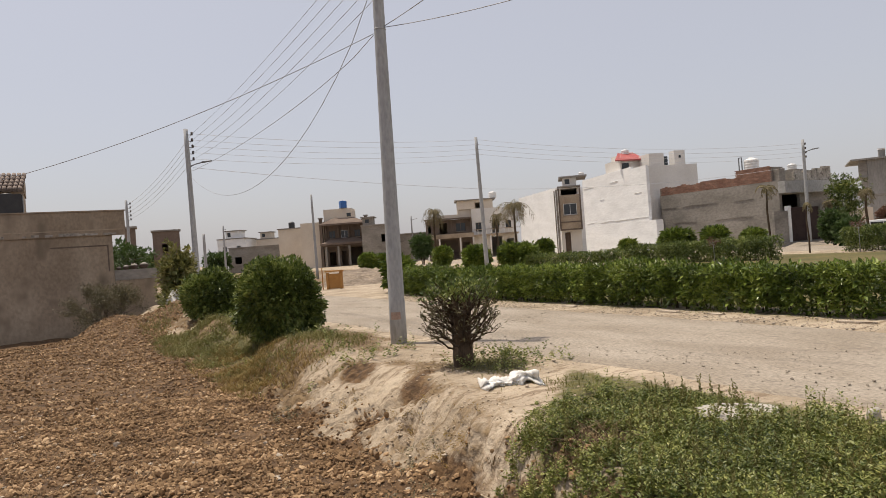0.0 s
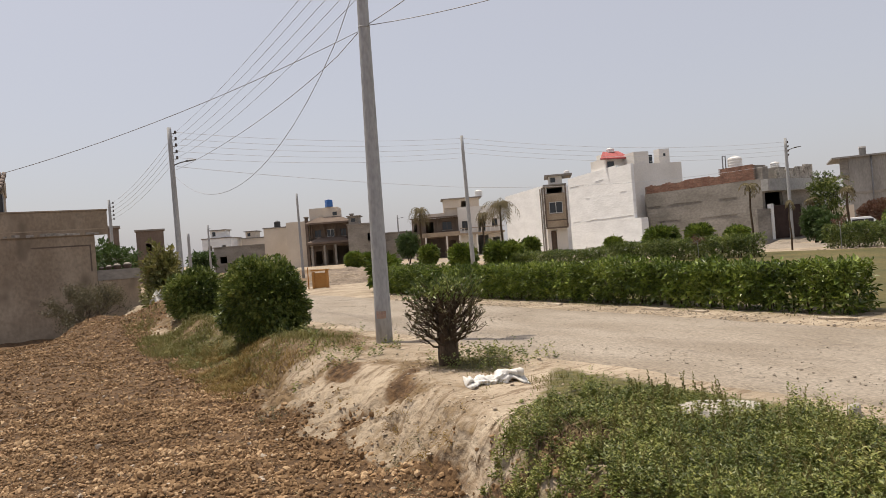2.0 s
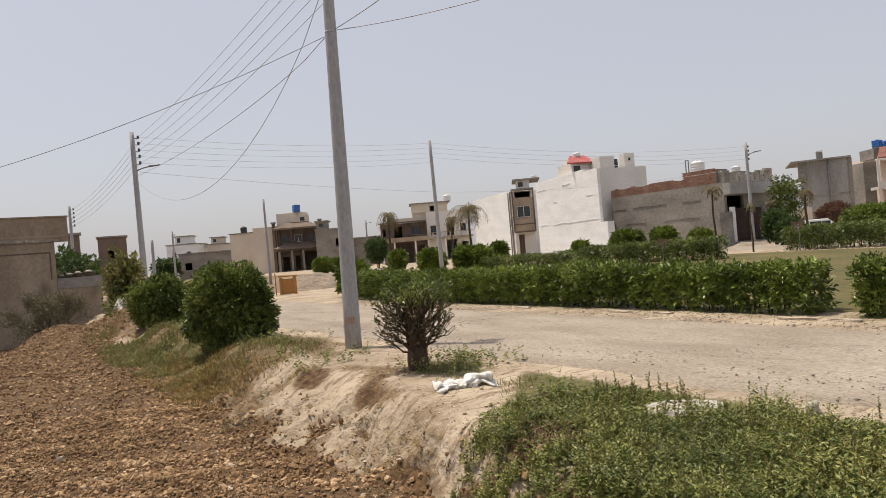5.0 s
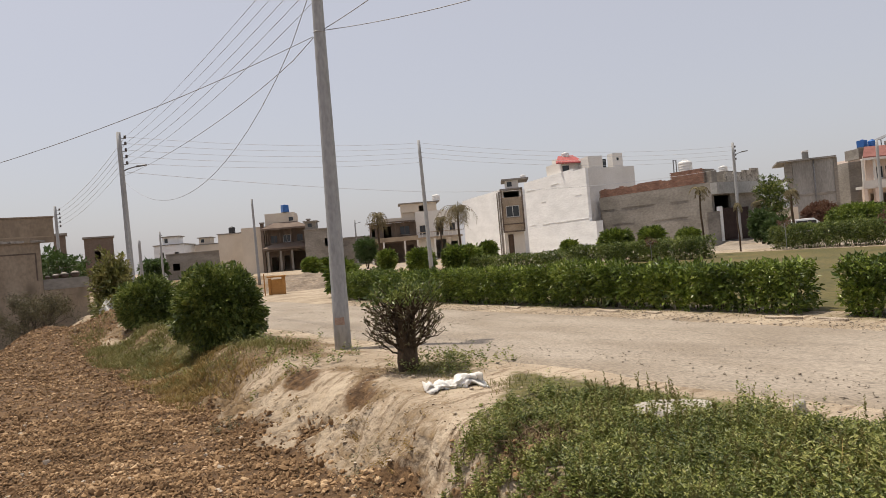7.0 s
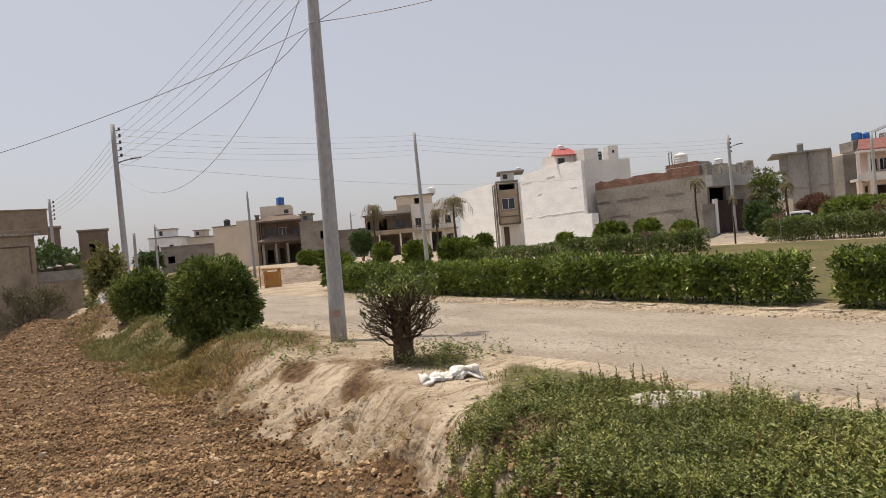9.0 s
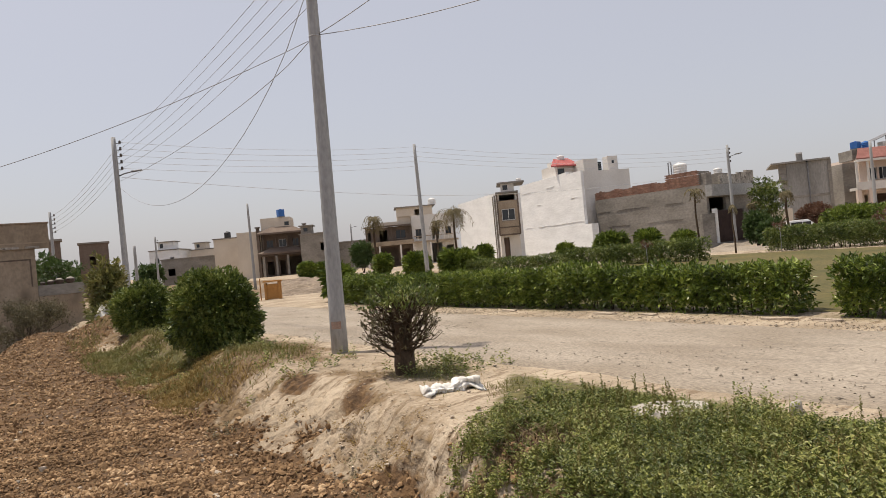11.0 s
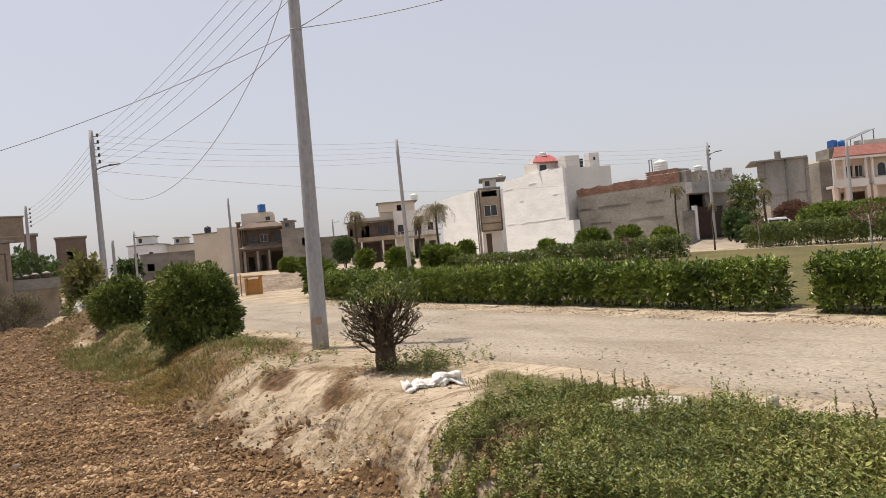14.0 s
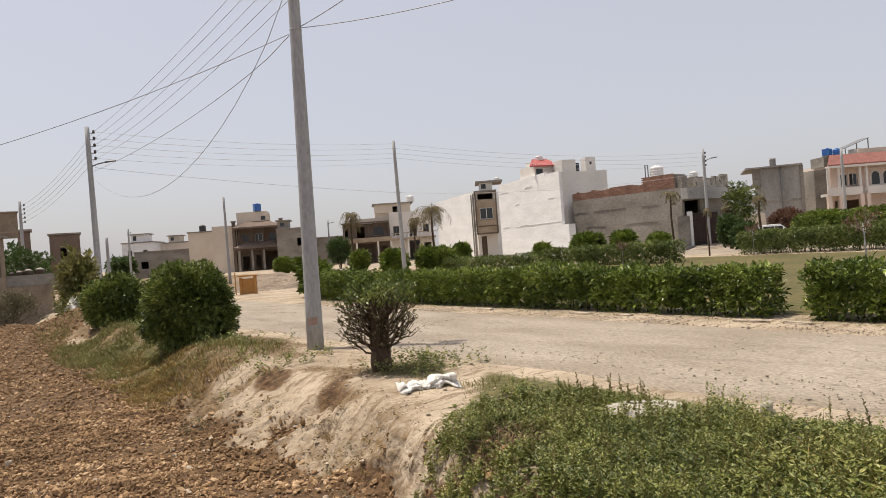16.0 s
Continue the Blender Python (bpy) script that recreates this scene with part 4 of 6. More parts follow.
def window(t, axis, at, a0, a1, z0, z1, frame_mat=None, bars=2, deep=0.12, sill=True):
    """A framed window set back in its opening: frame, panes, sill."""
    fm = frame_mat or M_FRAME
    w = new("window")
    w.parent = t
    f = 0.06

    def bx(b0, b1, c0, c1, d0, d1):
        return (b0, b1, at + d0, at + d1, c0, c1) if axis == "v" else (at + d0, at + d1, b0, b1, c0, c1)

    e = 0.004
    specs = [bx(a0 + e, a1 - e, z0 + e, z0 + f, deep, deep + 0.06), bx(a0 + e, a1 - e, z1 - f, z1 - e, deep, deep + 0.06), bx(a0 + e, a0 + f, z0 + f, z1 - f, deep, deep + 0.06), bx(a1 - f, a1 - e, z0 + f, z1 - f, deep, deep + 0.06)]
    for k in range(1, bars):
        c = a0 + (a1 - a0) * k / bars
        specs.append(bx(c - 0.03, c + 0.03, z0 + f, z1 - f, deep, deep + 0.06))
    part("frame", boxes(*specs), fm, w)
    for k in range(bars):
        c0, c1 = a0 + f + (a1 - a0 - 2 * f) * k / bars, a0 + f + (a1 - a0 - 2 * f) * (k + 1) / bars
        part("pane", boxes(bx(c0, c1, z0 + f, z1 - f, deep + 0.02, deep + 0.035)), M_GLASS, w, "dark glass pane")
    if sill:
        part("sill", boxes(bx(a0 - 0.06, a1 + 0.06, z0 - 0.07, z0 - 0.004, -0.07, 0.1)), M_GREY, w)


def tank(u, v, z, r, h, mat, label, ribs=4, square=False):
    t = thing("water_tank", label, "water tank", (u, v, z), group="rooftop water tanks")
    if square:
        part("body", boxes((-r, r, -r, r, 0.12, h), bevel=0.04), mat, t)
        part("stand", boxes((-r, r, -r, r, 0, 0.118)), M_STEEL, t)
        part("lid", lathe([(r * 0.4, h), (r * 0.4, h + 0.06), (r * 0.2, h + 0.1)], 14), mat, t)
        return t
    rings = []
    for k in range(ribs):
        z0, z1 = h * 0.82 * k / ribs, h * 0.82 * (k + 1) / ribs
        rings += [(r * 0.95, z0 + 0.01), (r, z0 + (z1 - z0) * 0.3), (r, z0 + (z1 - z0) * 0.7), (r * 0.95, z1)]
    rings += [(r * 0.9, h * 0.87), (r * 0.5, h * 0.95)]
    part("body", lathe(rings, 20), mat, t)
    part("lid", lathe([(r * 0.4, h * 0.94), (r * 0.4, h * 1.0), (r * 0.25, h * 1.03)], 16), mat, t)
    return t


def crust(t, x, y0, y1, z, mat, seed):
    """A ragged ledge of mortar left proud along a wall that stands at x, from y0 to y1."""
    bm = bmesh.new()
    y = y0
    while y < y1:
        n = [float(vnoise(np.array([y * 0.7]), np.array([q]), seed)[0]) for q in (0.0, 5.0, 9.0)]
        w = 0.25 + 0.2 * abs(n[0])
        if n[2] > -0.1:
            box(bm, x - 0.03 - 0.02 * abs(n[1]), x - 0.004, y, min(y + w, y1), z + 0.035 * n[0] + 0.02 * n[1], z + 0.035 * n[0] + 0.02 * n[1] + 0.018 + 0.02 * abs(n[1]))
        y += w
    tagged(part("plaster_ledge", bm, mat, t, "ragged ledge of mortar"), kind="stuff")


def grey_house():
    """Rendered house with an unplastered brick parapet and a dark gate."""
    t = thing("house", "grey cement rendered house with a raw brick parapet", "house", (44.75, 29.64, 0))
    shell(t, 0, 6.5, 0, 10.8, 0, 4.7, M_GREY, front=[(0.3, 2.4, 1.0, 3.7)], roof=4.65)
    part("plinth", boxes((-1.4, 6.55, -0.8, -0.004, 0, 0.3)), M_GREY, t)
    part("porch_wall", boxes((0.24, 2.9, 2.2, 2.3, 0.2, 3.9)), M_CONC, t)
    part("cornice", boxes((-0.06, 6.6, -0.55, -0.004, 3.78, 4.62)), M_PALE_CONC, t, "pale concrete canopy band")
    part("parapet", boxes((1.95, 6.5, 0.0, 0.2, 4.704, 5.3), (2.1, 2.7, 0.0, 0.2, 5.3, 5.42), (3.1, 4.4, 0.0, 0.2, 5.3, 5.42), (4.4, 5.5, 0.0, 0.2, 5.3, 5.56), (5.5, 6.5, 0.0, 0.2, 5.3, 5.72)), M_PATCHY, t, "patchy broken parapet")
    part("stair_room", boxes((0.21, 0.9, 0.02, 0.5, 4.704, 5.6), (0.21, 1.4, 0.5, 3.3, 4.66, 5.75)), M_GREY, t)
    part("pipe_frame", boxes((0.25, 0.31, 3.2, 3.26, 5.75, 6.75), (0.25, 0.31, 2.95, 3.01, 5.75, 6.75), (0.25, 0.31, 2.95, 3.26, 6.75, 6.8)), M_STEEL, t, "thin steel pipe frame")
    part("tank_plinth", boxes((2.5, 3.5, 0.3, 1.1, 4.66, 5.55)), M_GREY, t)
    crust(t, 0.0, 0.5, 10.6, 3.6, M_GREY, 30)
    crust(t, 0.0, 1.0, 9.5, 2.3, M_GREY, 31)
    part("door_leaf", boxes((1.2, 2.2, 2.14, 2.196, 0.3, 2.6)), M_GATE, t, "dark door in the porch")
    # the yard wall and gate in front
    part("yard_wall", boxes((-1.35, 0.2, -0.42, -0.25, 0.304, 2.52)), M_GREY, t)
    part("gate_pillar", boxes((0.204, 0.5, -0.48, -0.2, 0.304, 2.85)), M_WHITE, t, "white gate pillar")
    part("gate_pillar", boxes((3.96, 4.2, -0.48, -0.2, 0.304, 2.75)), M_GREY, t)
    part("yard_wall", boxes((4.204, 6.5, -0.42, -0.25, 0.304, 2.5)), M_GREY, t)
    for k in range(2):
        g = part("gate_leaf", boxes((0.52 + 1.72 * k, 2.22 + 1.72 * k, -0.38, -0.32, 0.34, 2.72)), M_GATE, t, "dark painted steel gate leaf")
        for z in (0.5, 1.5, 2.5):
            part("gate_rail", boxes((0.54 + 1.72 * k, 2.2 + 1.72 * k, -0.41, -0.382, z, z + 0.06)), M_GATE, g)
    return t


GREY = grey_house()
tank(44.75 + 0.8, 32.2, 5.75, 0.52, 0.95, M_TANK, "white plastic water tank on the brick stair room", 4)
tank(47.6, 30.34, 5.55, 0.32, 0.45, M_TANK, "small white plastic water tank", 3)


def white_house():
    """White plastered house with a red tiled stair tower; stands a little askew to the street."""
    t = thing("house", "white plastered house with a red tiled stair tower", "house", (42.1, 39.3, 0), -19.0)
    shell(t, 0, 6.2, 2.6, 13.2, 0, 7.4, M_WHITE, roof=6.4, mat_front=M_OFFWHITE)
    part("wing_wall", boxes((0.0, 0.25, 0.0, 2.596, 0, 7.2)), M_WHITE, t)
    part("low_wall", boxes((0.0, 0.6, -1.1, -0.004, 0, 2.7)), M_WHITE, t)
    part("stair_room", boxes((0.2, 2.2, 4.8, 8.0, 6.4, 8.35)), M_OFFWHITE, t)
    for k in range(10):
        bm = bmesh.new()
        a0, a1 = -0.55 + k * 0.285, -0.285 + k * 0.285
        b0, b1 = 0.65 + k * 0.15, 0.785 + k * 0.15
        vs = [bm.verts.new(p) for p in ((a0, 4.3, 8.12), (a1, 4.3, 8.12), (b1, 6.2, 8.95), (b0, 6.2, 8.95), (a0, 4.3, 8.25), (a1, 4.3, 8.25), (b1, 6.2, 9.08), (b0, 6.2, 9.08))]
        for q in ((0, 3, 2, 1), (4, 5, 6, 7), (0, 1, 5, 4), (1, 2, 6, 5), (2, 3, 7, 6), (3, 0, 4, 7)):
            bm.faces.new([vs[i] for i in q])
        part("roof_tile", bm, M_TILE, t, "red roof tile strip" if k == 0 else "")
    part("gable", boxes((0.75, 2.05, 6.25, 7.8, 8.354, 8.9)), M_OFFWHITE, t)
    part("parapet_block", boxes((1.9, 3.3, 2.9, 4.7, 6.4, 8.5)), M_OFFWHITE, t)
    part("vent_block", boxes((4.3, 5.3, 2.9, 3.8, 6.4, 8.65)), M_OFFWHITE, t)
    # this dark slab is added for the shade in an open gap
    part("roof_doorway", boxes((3.35, 3.75, 3.1, 3.2, 7.4, 8.2)), M_GLASS, t, "dark slab for the shade in an open roof gap")
    part("window_opening", boxes((0.3, 0.95, 4.782, 4.796, 7.45, 8.0)), M_GLASS, t, "dark small window")
    part("window_opening", boxes((4.7, 4.9, 2.882, 2.896, 8.0, 8.25)), M_GLASS, t, "dark small window")
    crust(t, 0.0, 0.1, 12.9, 5.1, M_WHITE, 32)
    crust(t, 0.0, 0.1, 12.9, 3.0, M_WHITE, 33)
    crust(t, 0.0, 2.8, 12.9, 6.5, M_WHITE, 34)
    return t


white_house()
tank(45.3, 44.6, 8.9, 0.35, 0.45, M_TANK, "small white water tank on the stair tower", 3)


def narrow_house():
    t = thing("house", "narrow three storey house with brown balconies", "house", (46.9, 56.1, 0), -39.0)
    shell(t, 0, 2.1, 0, 9, 0, 7.1, M_OFFWHITE, front=[(0.35, 0.95, 0.2, 2.4), (0.2, 1.9, 6.35, 7.0)])
    part("door", boxes((0.37, 0.93, 0.1, 0.16, 0.2, 2.38)), M_WOOD, t, "dark wooden door")
    bay = part("bay", pane_wall(bmesh.new(), "v", -0.9, -0.05, 2.15, 2.75, 5.6, 0.12, [(0.35, 1.75, 4.2, 5.4)]), M_LEFT, t, "projecting tan bay")
    part("bay_side", boxes((-0.05, 0.07, -0.778, -0.004, 2.75, 5.6)), M_LEFT, bay)
    part("bay_side", boxes((2.03, 2.15, -0.778, -0.004, 2.75, 5.6)), M_LEFT, bay)
    part("bay_floor", boxes((-0.1, 2.2, -0.95, -0.004, 2.6, 2.746)), M_BROWN, bay)
    part("band", boxes((-0.1, 2.2, -0.95, -0.904, 3.4, 3.52)), M_BROWN, bay)
    for x in (-0.12, 2.06):
        part("fin", boxes((x, x + 0.16, -0.98, -0.904, 2.75, 7.1)), M_BROWN, t, "brown clad fin")
    window(t, "v", -0.9, 0.35, 1.75, 4.2, 5.4, M_FRAME, 2, 0.03)
    part("balcony", boxes((-0.05, 2.15, -0.9, -0.004, 5.604, 5.72), (0.05, 2.05, -0.9, -0.82, 5.72, 6.3)), M_LEFT, t, "tan balcony parapet")
    part("roof_slab", boxes((-0.15, 2.25, -1.0, 3, 7.11, 7.25)), M_GREY, t)
    part("stair_room", boxes((0.5, 1.9, 0.0, 3.0, 7.254, 8.15)), M_OFFWHITE, t)
    part("stair_roof", boxes((0.1, 3.0, -0.4, 4, 8.154, 8.32)), M_GREY, t)
    part("window_opening", boxes((0.7, 1.2, -0.02, -0.004, 7.5, 8.0)), M_GLASS, t, "dark small window")
    part("side_pillar", boxes((-0.36, -0.16, -0.1, 0.2, 0, 7.0)), M_GREY, t)


narrow_house()
tank(49.4, 55.2, 8.32, 0.3, 0.4, M_TANK, "small white water tank", 3)


def blank_house():
    t = thing("house", "large blank white walled house", "house", (50.6, 60.9, 0), -19)
    shell(t, 0, 9, 0, 14.5, 0, 7.6, M_WHITE)
    part("pipe", boxes((-0.12, -0.02, 0.6, 0.7, 0.0, 7.4)), M_GREY, t)
    part("parapet", boxes((0, 0.2, 0, 14.5, 7.604, 7.7)), M_WHITE, t)


blank_house()


def terrace_house():
    """Two storey house with a balcony and an upper room."""
    t = thing("house", "two storey house with brown upper rooms and balcony", "house", (45.45, 83.45, 0), -30)
    shell(t, 0, 6.5, 0, 9, 0, 5.6, M_CREAM, front=[(0.2, 0.7, 3.9, 5.0), (1.9, 3.0, 3.4, 5.2), (4.2, 5.6, 3.9, 5.1), (1.9, 4.4, 0.1, 2.8), (5.0, 6.0, 0.1, 2.4)], mat_front=M_BROWN)
    shell(t, 6.504, 12.6, 0, 9, 0, 6.9, M_OFFWHITE, front=[(7.0, 7.9, 3.7, 4.95), (9.3, 10.3, 3.4, 5.1), (11.2, 12.0, 3.9, 5.0), (9.1, 10.6, 0.1, 2.8), (11.2, 12.2, 0.1, 2.4)])
    part("rear_room", boxes((1.0, 6.1, 2.0, 2.1, 0.1, 3.2)), M_BROWN, t)
    for x in (0.1, 1.7, 4.6, 6.4, 8.8, 12.4):
        part("column", boxes((x, x + 0.22, -1.28, -1.06, 0, 2.996), bevel=0.02), M_OFFWHITE, t, "slim pale column")
    for x in (0.0, 3.5, 6.2):
        part("post", boxes((x, x + 0.18, -0.3, -0.12, 3.3, 5.6)), M_BROWN, t)
    for k in range(9):
        part("baluster", lathe([(0.05, 3.25), (0.09, 3.4), (0.04, 3.6), (0.07, 3.86)], 8, 7.2 + 0.6 * k, -1.24), M_OFFWHITE, t)
    part("upper_room", pane_wall(bmesh.new(), "v", 0.004, 4.6, 9.6, 6.904, 8.1, 0.2, [(7.1, 8.2, 6.95, 7.75)]), M_CREAM, t)
    part("upper_room_side", boxes((4.6, 4.8, 0.21, 4, 5.7, 8.1), (9.4, 9.6, 0.21, 4, 6.904, 8.1), (4.8, 9.4, 3.8, 4, 6.904, 8.1)), M_CREAM, t)
    part("upper_room_wall", boxes((4.81, 6.5, 0.3, 0.5, 5.61, 6.9)), M_CREAM, t)
    part("upper_roof", boxes((4.3, 10.0, -0.3, 4.3, 8.104, 8.25)), M_GREY, t)
    part("balcony", boxes((0, 12.8, -1.3, -0.004, 3.0, 3.25), (0, 6.6, -1.3, -1.18, 3.25, 3.6), (6.6, 12.8, -1.32, -1.16, 3.86, 3.95)), M_LEFT, t, "pale balcony slab and parapet")
    part("canopy", boxes((-0.2, 6.4, -0.9, -0.004, 5.62, 5.8)), M_BROWN, t)
    part("sloped_parapet", boxes((1.0, 4.59, 0.3, 0.5, 5.81, 6.3)), M_CREAM, t)
    for a0, a1, z0, z1 in ((4.2, 5.6, 3.9, 5.1), (7.0, 7.9, 3.7, 4.95), (11.2, 12.0, 3.9, 5.0)):
        window(t, "v", 0, a0, a1, z0, z1, M_WOOD, 2)


terrace_house()
tank(54.2, 79.2, 8.25, 0.55, 0.95, M_TANK, "white plastic water tank on the roof", 4)


def brown_house():
    """Two storey house with deep sloping canopies, clad in brown stone."""
    t = thing("house", "brown clad two storey house with sloping canopies", "house", (38.8, 106.9, 0), -30)
    shell(t, 0, 7.2, 0, 10, 0, 7.5, M_CREAM, front=[(1.0, 2.1, 4.7, 5.9), (3.0, 4.2, 4.7, 5.9), (5.2, 6.2, 4.7, 5.9), (0.9, 2.0, 0.2, 2.4), (2.9, 3.8, 0.2, 2.5), (4.4, 6.8, 0.2, 3.0)], mat_front=M_BROWN)
    part("side_face", boxes((-3.6, -0.004, 0.0, 8, 0, 7.5)), M_CREAM, t, "pale blank side wall")
    for z, d, h in ((3.55, 1.9, 1.15), (6.75, 1.7, 1.2)):
        bm = boxes((-0.2, 7.4, -d, -d + 0.2, z, z + 0.28))
        vs = [bm.verts.new(p) for p in ((-0.2, -d, z + 0.28), (7.4, -d, z + 0.28), (5.4, -0.1, z + h), (1.8, -0.1, z + h), (0.2, -0.1, z + 0.2), (7.0, -0.1, z + 0.2))]
        for q in ((0, 1, 2, 3), (0, 3, 4), (1, 5, 2), (0, 4, 5, 1), (2, 5, 4, 3)):
            bm.faces.new([vs[i] for i in q])
        part("canopy", bm, M_SKYLINE, t, "hipped brown tiled canopy")
    for x in (-0.35, 7.1):
        part("fin", boxes((x, x + 0.45, -0.8, -0.004, 0, 7.95)), M_BROWN, t, "brown clad corner fin")
        part("fin_cap", boxes((x - 0.12, x + 0.57, -0.92, 0.1, 7.954, 8.15)), M_GREY, t)
    part("balcony", boxes((0.1, 7.1, -1.5, -0.004, 3.3, 3.5)), M_BROWN, t)
    for x in (0.5, 2.5, 4.3, 6.6):
        part("pillar", boxes((x, x + 0.32, -1.55, -1.23, 0, 3.296)), M_GREY, t)
        part("upper_post", boxes((x, x + 0.22, -0.5, -0.28, 4.6, 6.7)), M_BROWN, t)
    for a0, a1 in ((1.0, 2.1), (3.0, 4.2), (5.2, 6.2)):
        window(t, "v", 0, a0, a1, 4.7, 5.9, M_FRAME if a0 == 3.0 else M_WOOD, 2, 0.1)
    part("stair_room", boxes((0.3, 5.0, 0.3, 4.5, 7.504, 9.5)), M_CREAM, t)
    part("stair_room", boxes((2.6, 5.6, -0.2, 0.296, 7.95, 8.9)), M_CREAM, t)
    part("window_opening", boxes((4.2, 4.9, -0.22, -0.204, 8.1, 8.7)), M_GLASS, t)


brown_house()
tank(42.2, 105.6, 9.5, 0.5, 1.25, M_BLUE, "blue plastic water tank on the roof", square=True)


def corner_house():
    """Unfinished concrete house with a projecting roof slab."""
    t = thing("house", "bare grey concrete house with projecting roof slab", "house", (68.69, 36.13, 0), -57)
    shell(t, 0, 3.9, 0, 7, 0, 7.2, M_CONC)
    part("roof_slab", boxes((-1.4, 3.9, -0.3, 7, 7.204, 7.36)), M_CONC, t)
    part("upper_wall", boxes((-0.75, -0.004, 0.1, 0.3, 5.7, 7.2)), M_GREY, t)
    part("balcony_slab", boxes((-0.75, -0.004, -0.1, 5, 5.5, 5.7)), M_CONC, t)
    part("chimney", boxes((1.0, 1.55, 0.2, 0.75, 7.364, 8.05)), M_CONC, t)
    part("chimney_cap", boxes((0.98, 1.57, 0.18, 0.77, 8.054, 8.2)), M_TANK, t, "white tank on the chimney")
    part("drain_pipe", lathe([(0.06, 0.2), (0.06, 7.2)], 8, 1.9, -0.07), M_STEEL, t, "dark drain pipe")
    part("edge_pier", boxes((3.66, 3.96, -0.12, -0.004, 0, 7.2)), M_GREY, t)
    part("beam", boxes((-0.02, 3.66, -0.06, -0.004, 3.6, 3.85)), M_GREY, t)
    part("yard_wall", boxes((-4.5, -0.01, -2.2, -2.0, 0, 2.6)), M_CREAM, t)


corner_house()


def arch_verts(a0, a1, z0, z1, n=10):
    c, r = (a0 + a1) / 2, (a1 - a0) / 2
    return [(a0, z0), (a1, z0)] + [(c + r * math.cos(math.pi * k / n), z1 - r + r * math.sin(math.pi * k / n)) for k in range(n + 1)]


def pink_house():
    """Pink plastered villa with a red tiled roof edge, balconies and arched windows."""
    t = thing("house", "pink plastered villa with red tiled roof edge", "house", (79.45, 33.95, 0), -37)
    shell(t, 0, 12, 0, 9, 0, 7.5, M_PINK, front=[(1.0, 1.9, 5.0, 6.3), (2.1, 3.0, 5.0, 6.3), (0.3, 3.5, 0.3, 3.4), (5.4, 9.5, 0.3, 2.6)], roof=7.3)
    bm = bmesh.new()
    vs = [bm.verts.new(p) for p in ((-1.1, -1.6, 7.1), (12.5, -1.6, 7.1), (12.5, 0.1, 8.3), (0.1, 0.1, 8.3), (-1.1, -1.6, 7.3), (12.5, -1.6, 7.3), (12.5, 0.1, 8.5), (0.1, 0.1, 8.5))]
    for q in ((0, 3, 2, 1), (4, 5, 6, 7), (0, 1, 5, 4), (1, 2, 6, 5), (2, 3, 7, 6), (3, 0, 4, 7)):
        bm.faces.new([vs[i] for i in q])
    part("tiled_roof", bm, M_TILE_DULL, t, "sloping dull red tiled roof edge")
    part("eave_board", boxes((-1.12, 12.5, -1.66, -1.604, 6.92, 7.16)), M_OFFWHITE, t, "white eave board")
    part("lintel", boxes((3.1, 12, -0.08, -0.004, 6.65, 6.8)), M_OFFWHITE, t)
    part("tank_room", boxes((-0.3, 2.8, 0.5, 3.2, 7.31, 8.42)), M_GREY, t)
    part("balcony", boxes((-1.2, 2.6, -1.5, -0.004, 3.9, 4.2), (-1.2, 2.6, -1.5, -1.38, 4.2, 4.75)), M_OFFWHITE, t, "cream balcony")
    part("balcony", boxes((3.1, 12, -1.5, -0.004, 3.9, 4.2), (3.1, 12, -1.5, -1.38, 4.2, 4.75)), M_OFFWHITE, t, "cream balcony")
    for x in (-1.0, 0.2, 2.5, 3.2, 7.8):
        part("pillar", lathe([(0.2, 4.25), (0.14, 4.45), (0.13, 6.9), (0.2, 7.08)], 12, x, -1.3), M_OFFWHITE, t)
        part("pillar", boxes((x - 0.2, x + 0.2, -1.5, -1.1, 0, 4.0)), M_PINK, t)
    for x in (4.55, 5.85, 8.4):
        w = new("window")
        w.parent = t
        for name, g, mat, y in (("frame", 0.2, M_OFFWHITE, -0.03), ("pane", 0.0, M_GLASS, -0.05)):
            bm = bmesh.new()
            out = [bm.verts.new((a, y, z)) for a, z in arch_verts(x - g, x + 0.85 + g, 4.95 - g, 6.35 + g)]
            fc = bm.faces.new(out)
            ext = bmesh.ops.extrude_face_region(bm, geom=[fc])
            for e in ext["geom"]:
                if isinstance(e, bmesh.types.BMVert):
                    e.co.y += 0.026
            part(name, bm, mat, w)
    window(t, "v", 0, 1.0, 1.9, 5.0, 6.3, M_FRAME, 2)
    window(t, "v", 0, 2.1, 3.0, 5.0, 6.3, M_FRAME, 2)
    part("parapet", boxes((3.5, 12, 0.3, 0.5, 8.3, 9.0)), M_CREAM, t)
    part("side_wing", boxes((-1.5, -0.004, 0.5, 6, 0, 7.0)), M_GREY, t)
    part("yard_wall", boxes((4.8, 12, -4.0, -3.8, 0, 3.2)), M_PINK, t)
    bm = bmesh.new()
    vs = [bm.verts.new(p) for p in ((2.4, 0.9, 9.2), (5.2, 0.9, 10.2), (5.2, 2.6, 10.28), (2.4, 2.6, 9.28), (2.4, 0.9, 9.25), (5.2, 0.9, 10.25), (5.2, 2.6, 10.33), (2.4, 2.6, 9.33))]
    for q in ((0, 3, 2, 1), (4, 5, 6, 7), (0, 1, 5, 4), (1, 2, 6, 5), (2, 3, 7, 6), (3, 0, 4, 7)):
        bm.faces.new([vs[k] for k in q])
    sheet = part("roof_sheet", bm, M_STEEL, t, "tilted grey metal sheet")
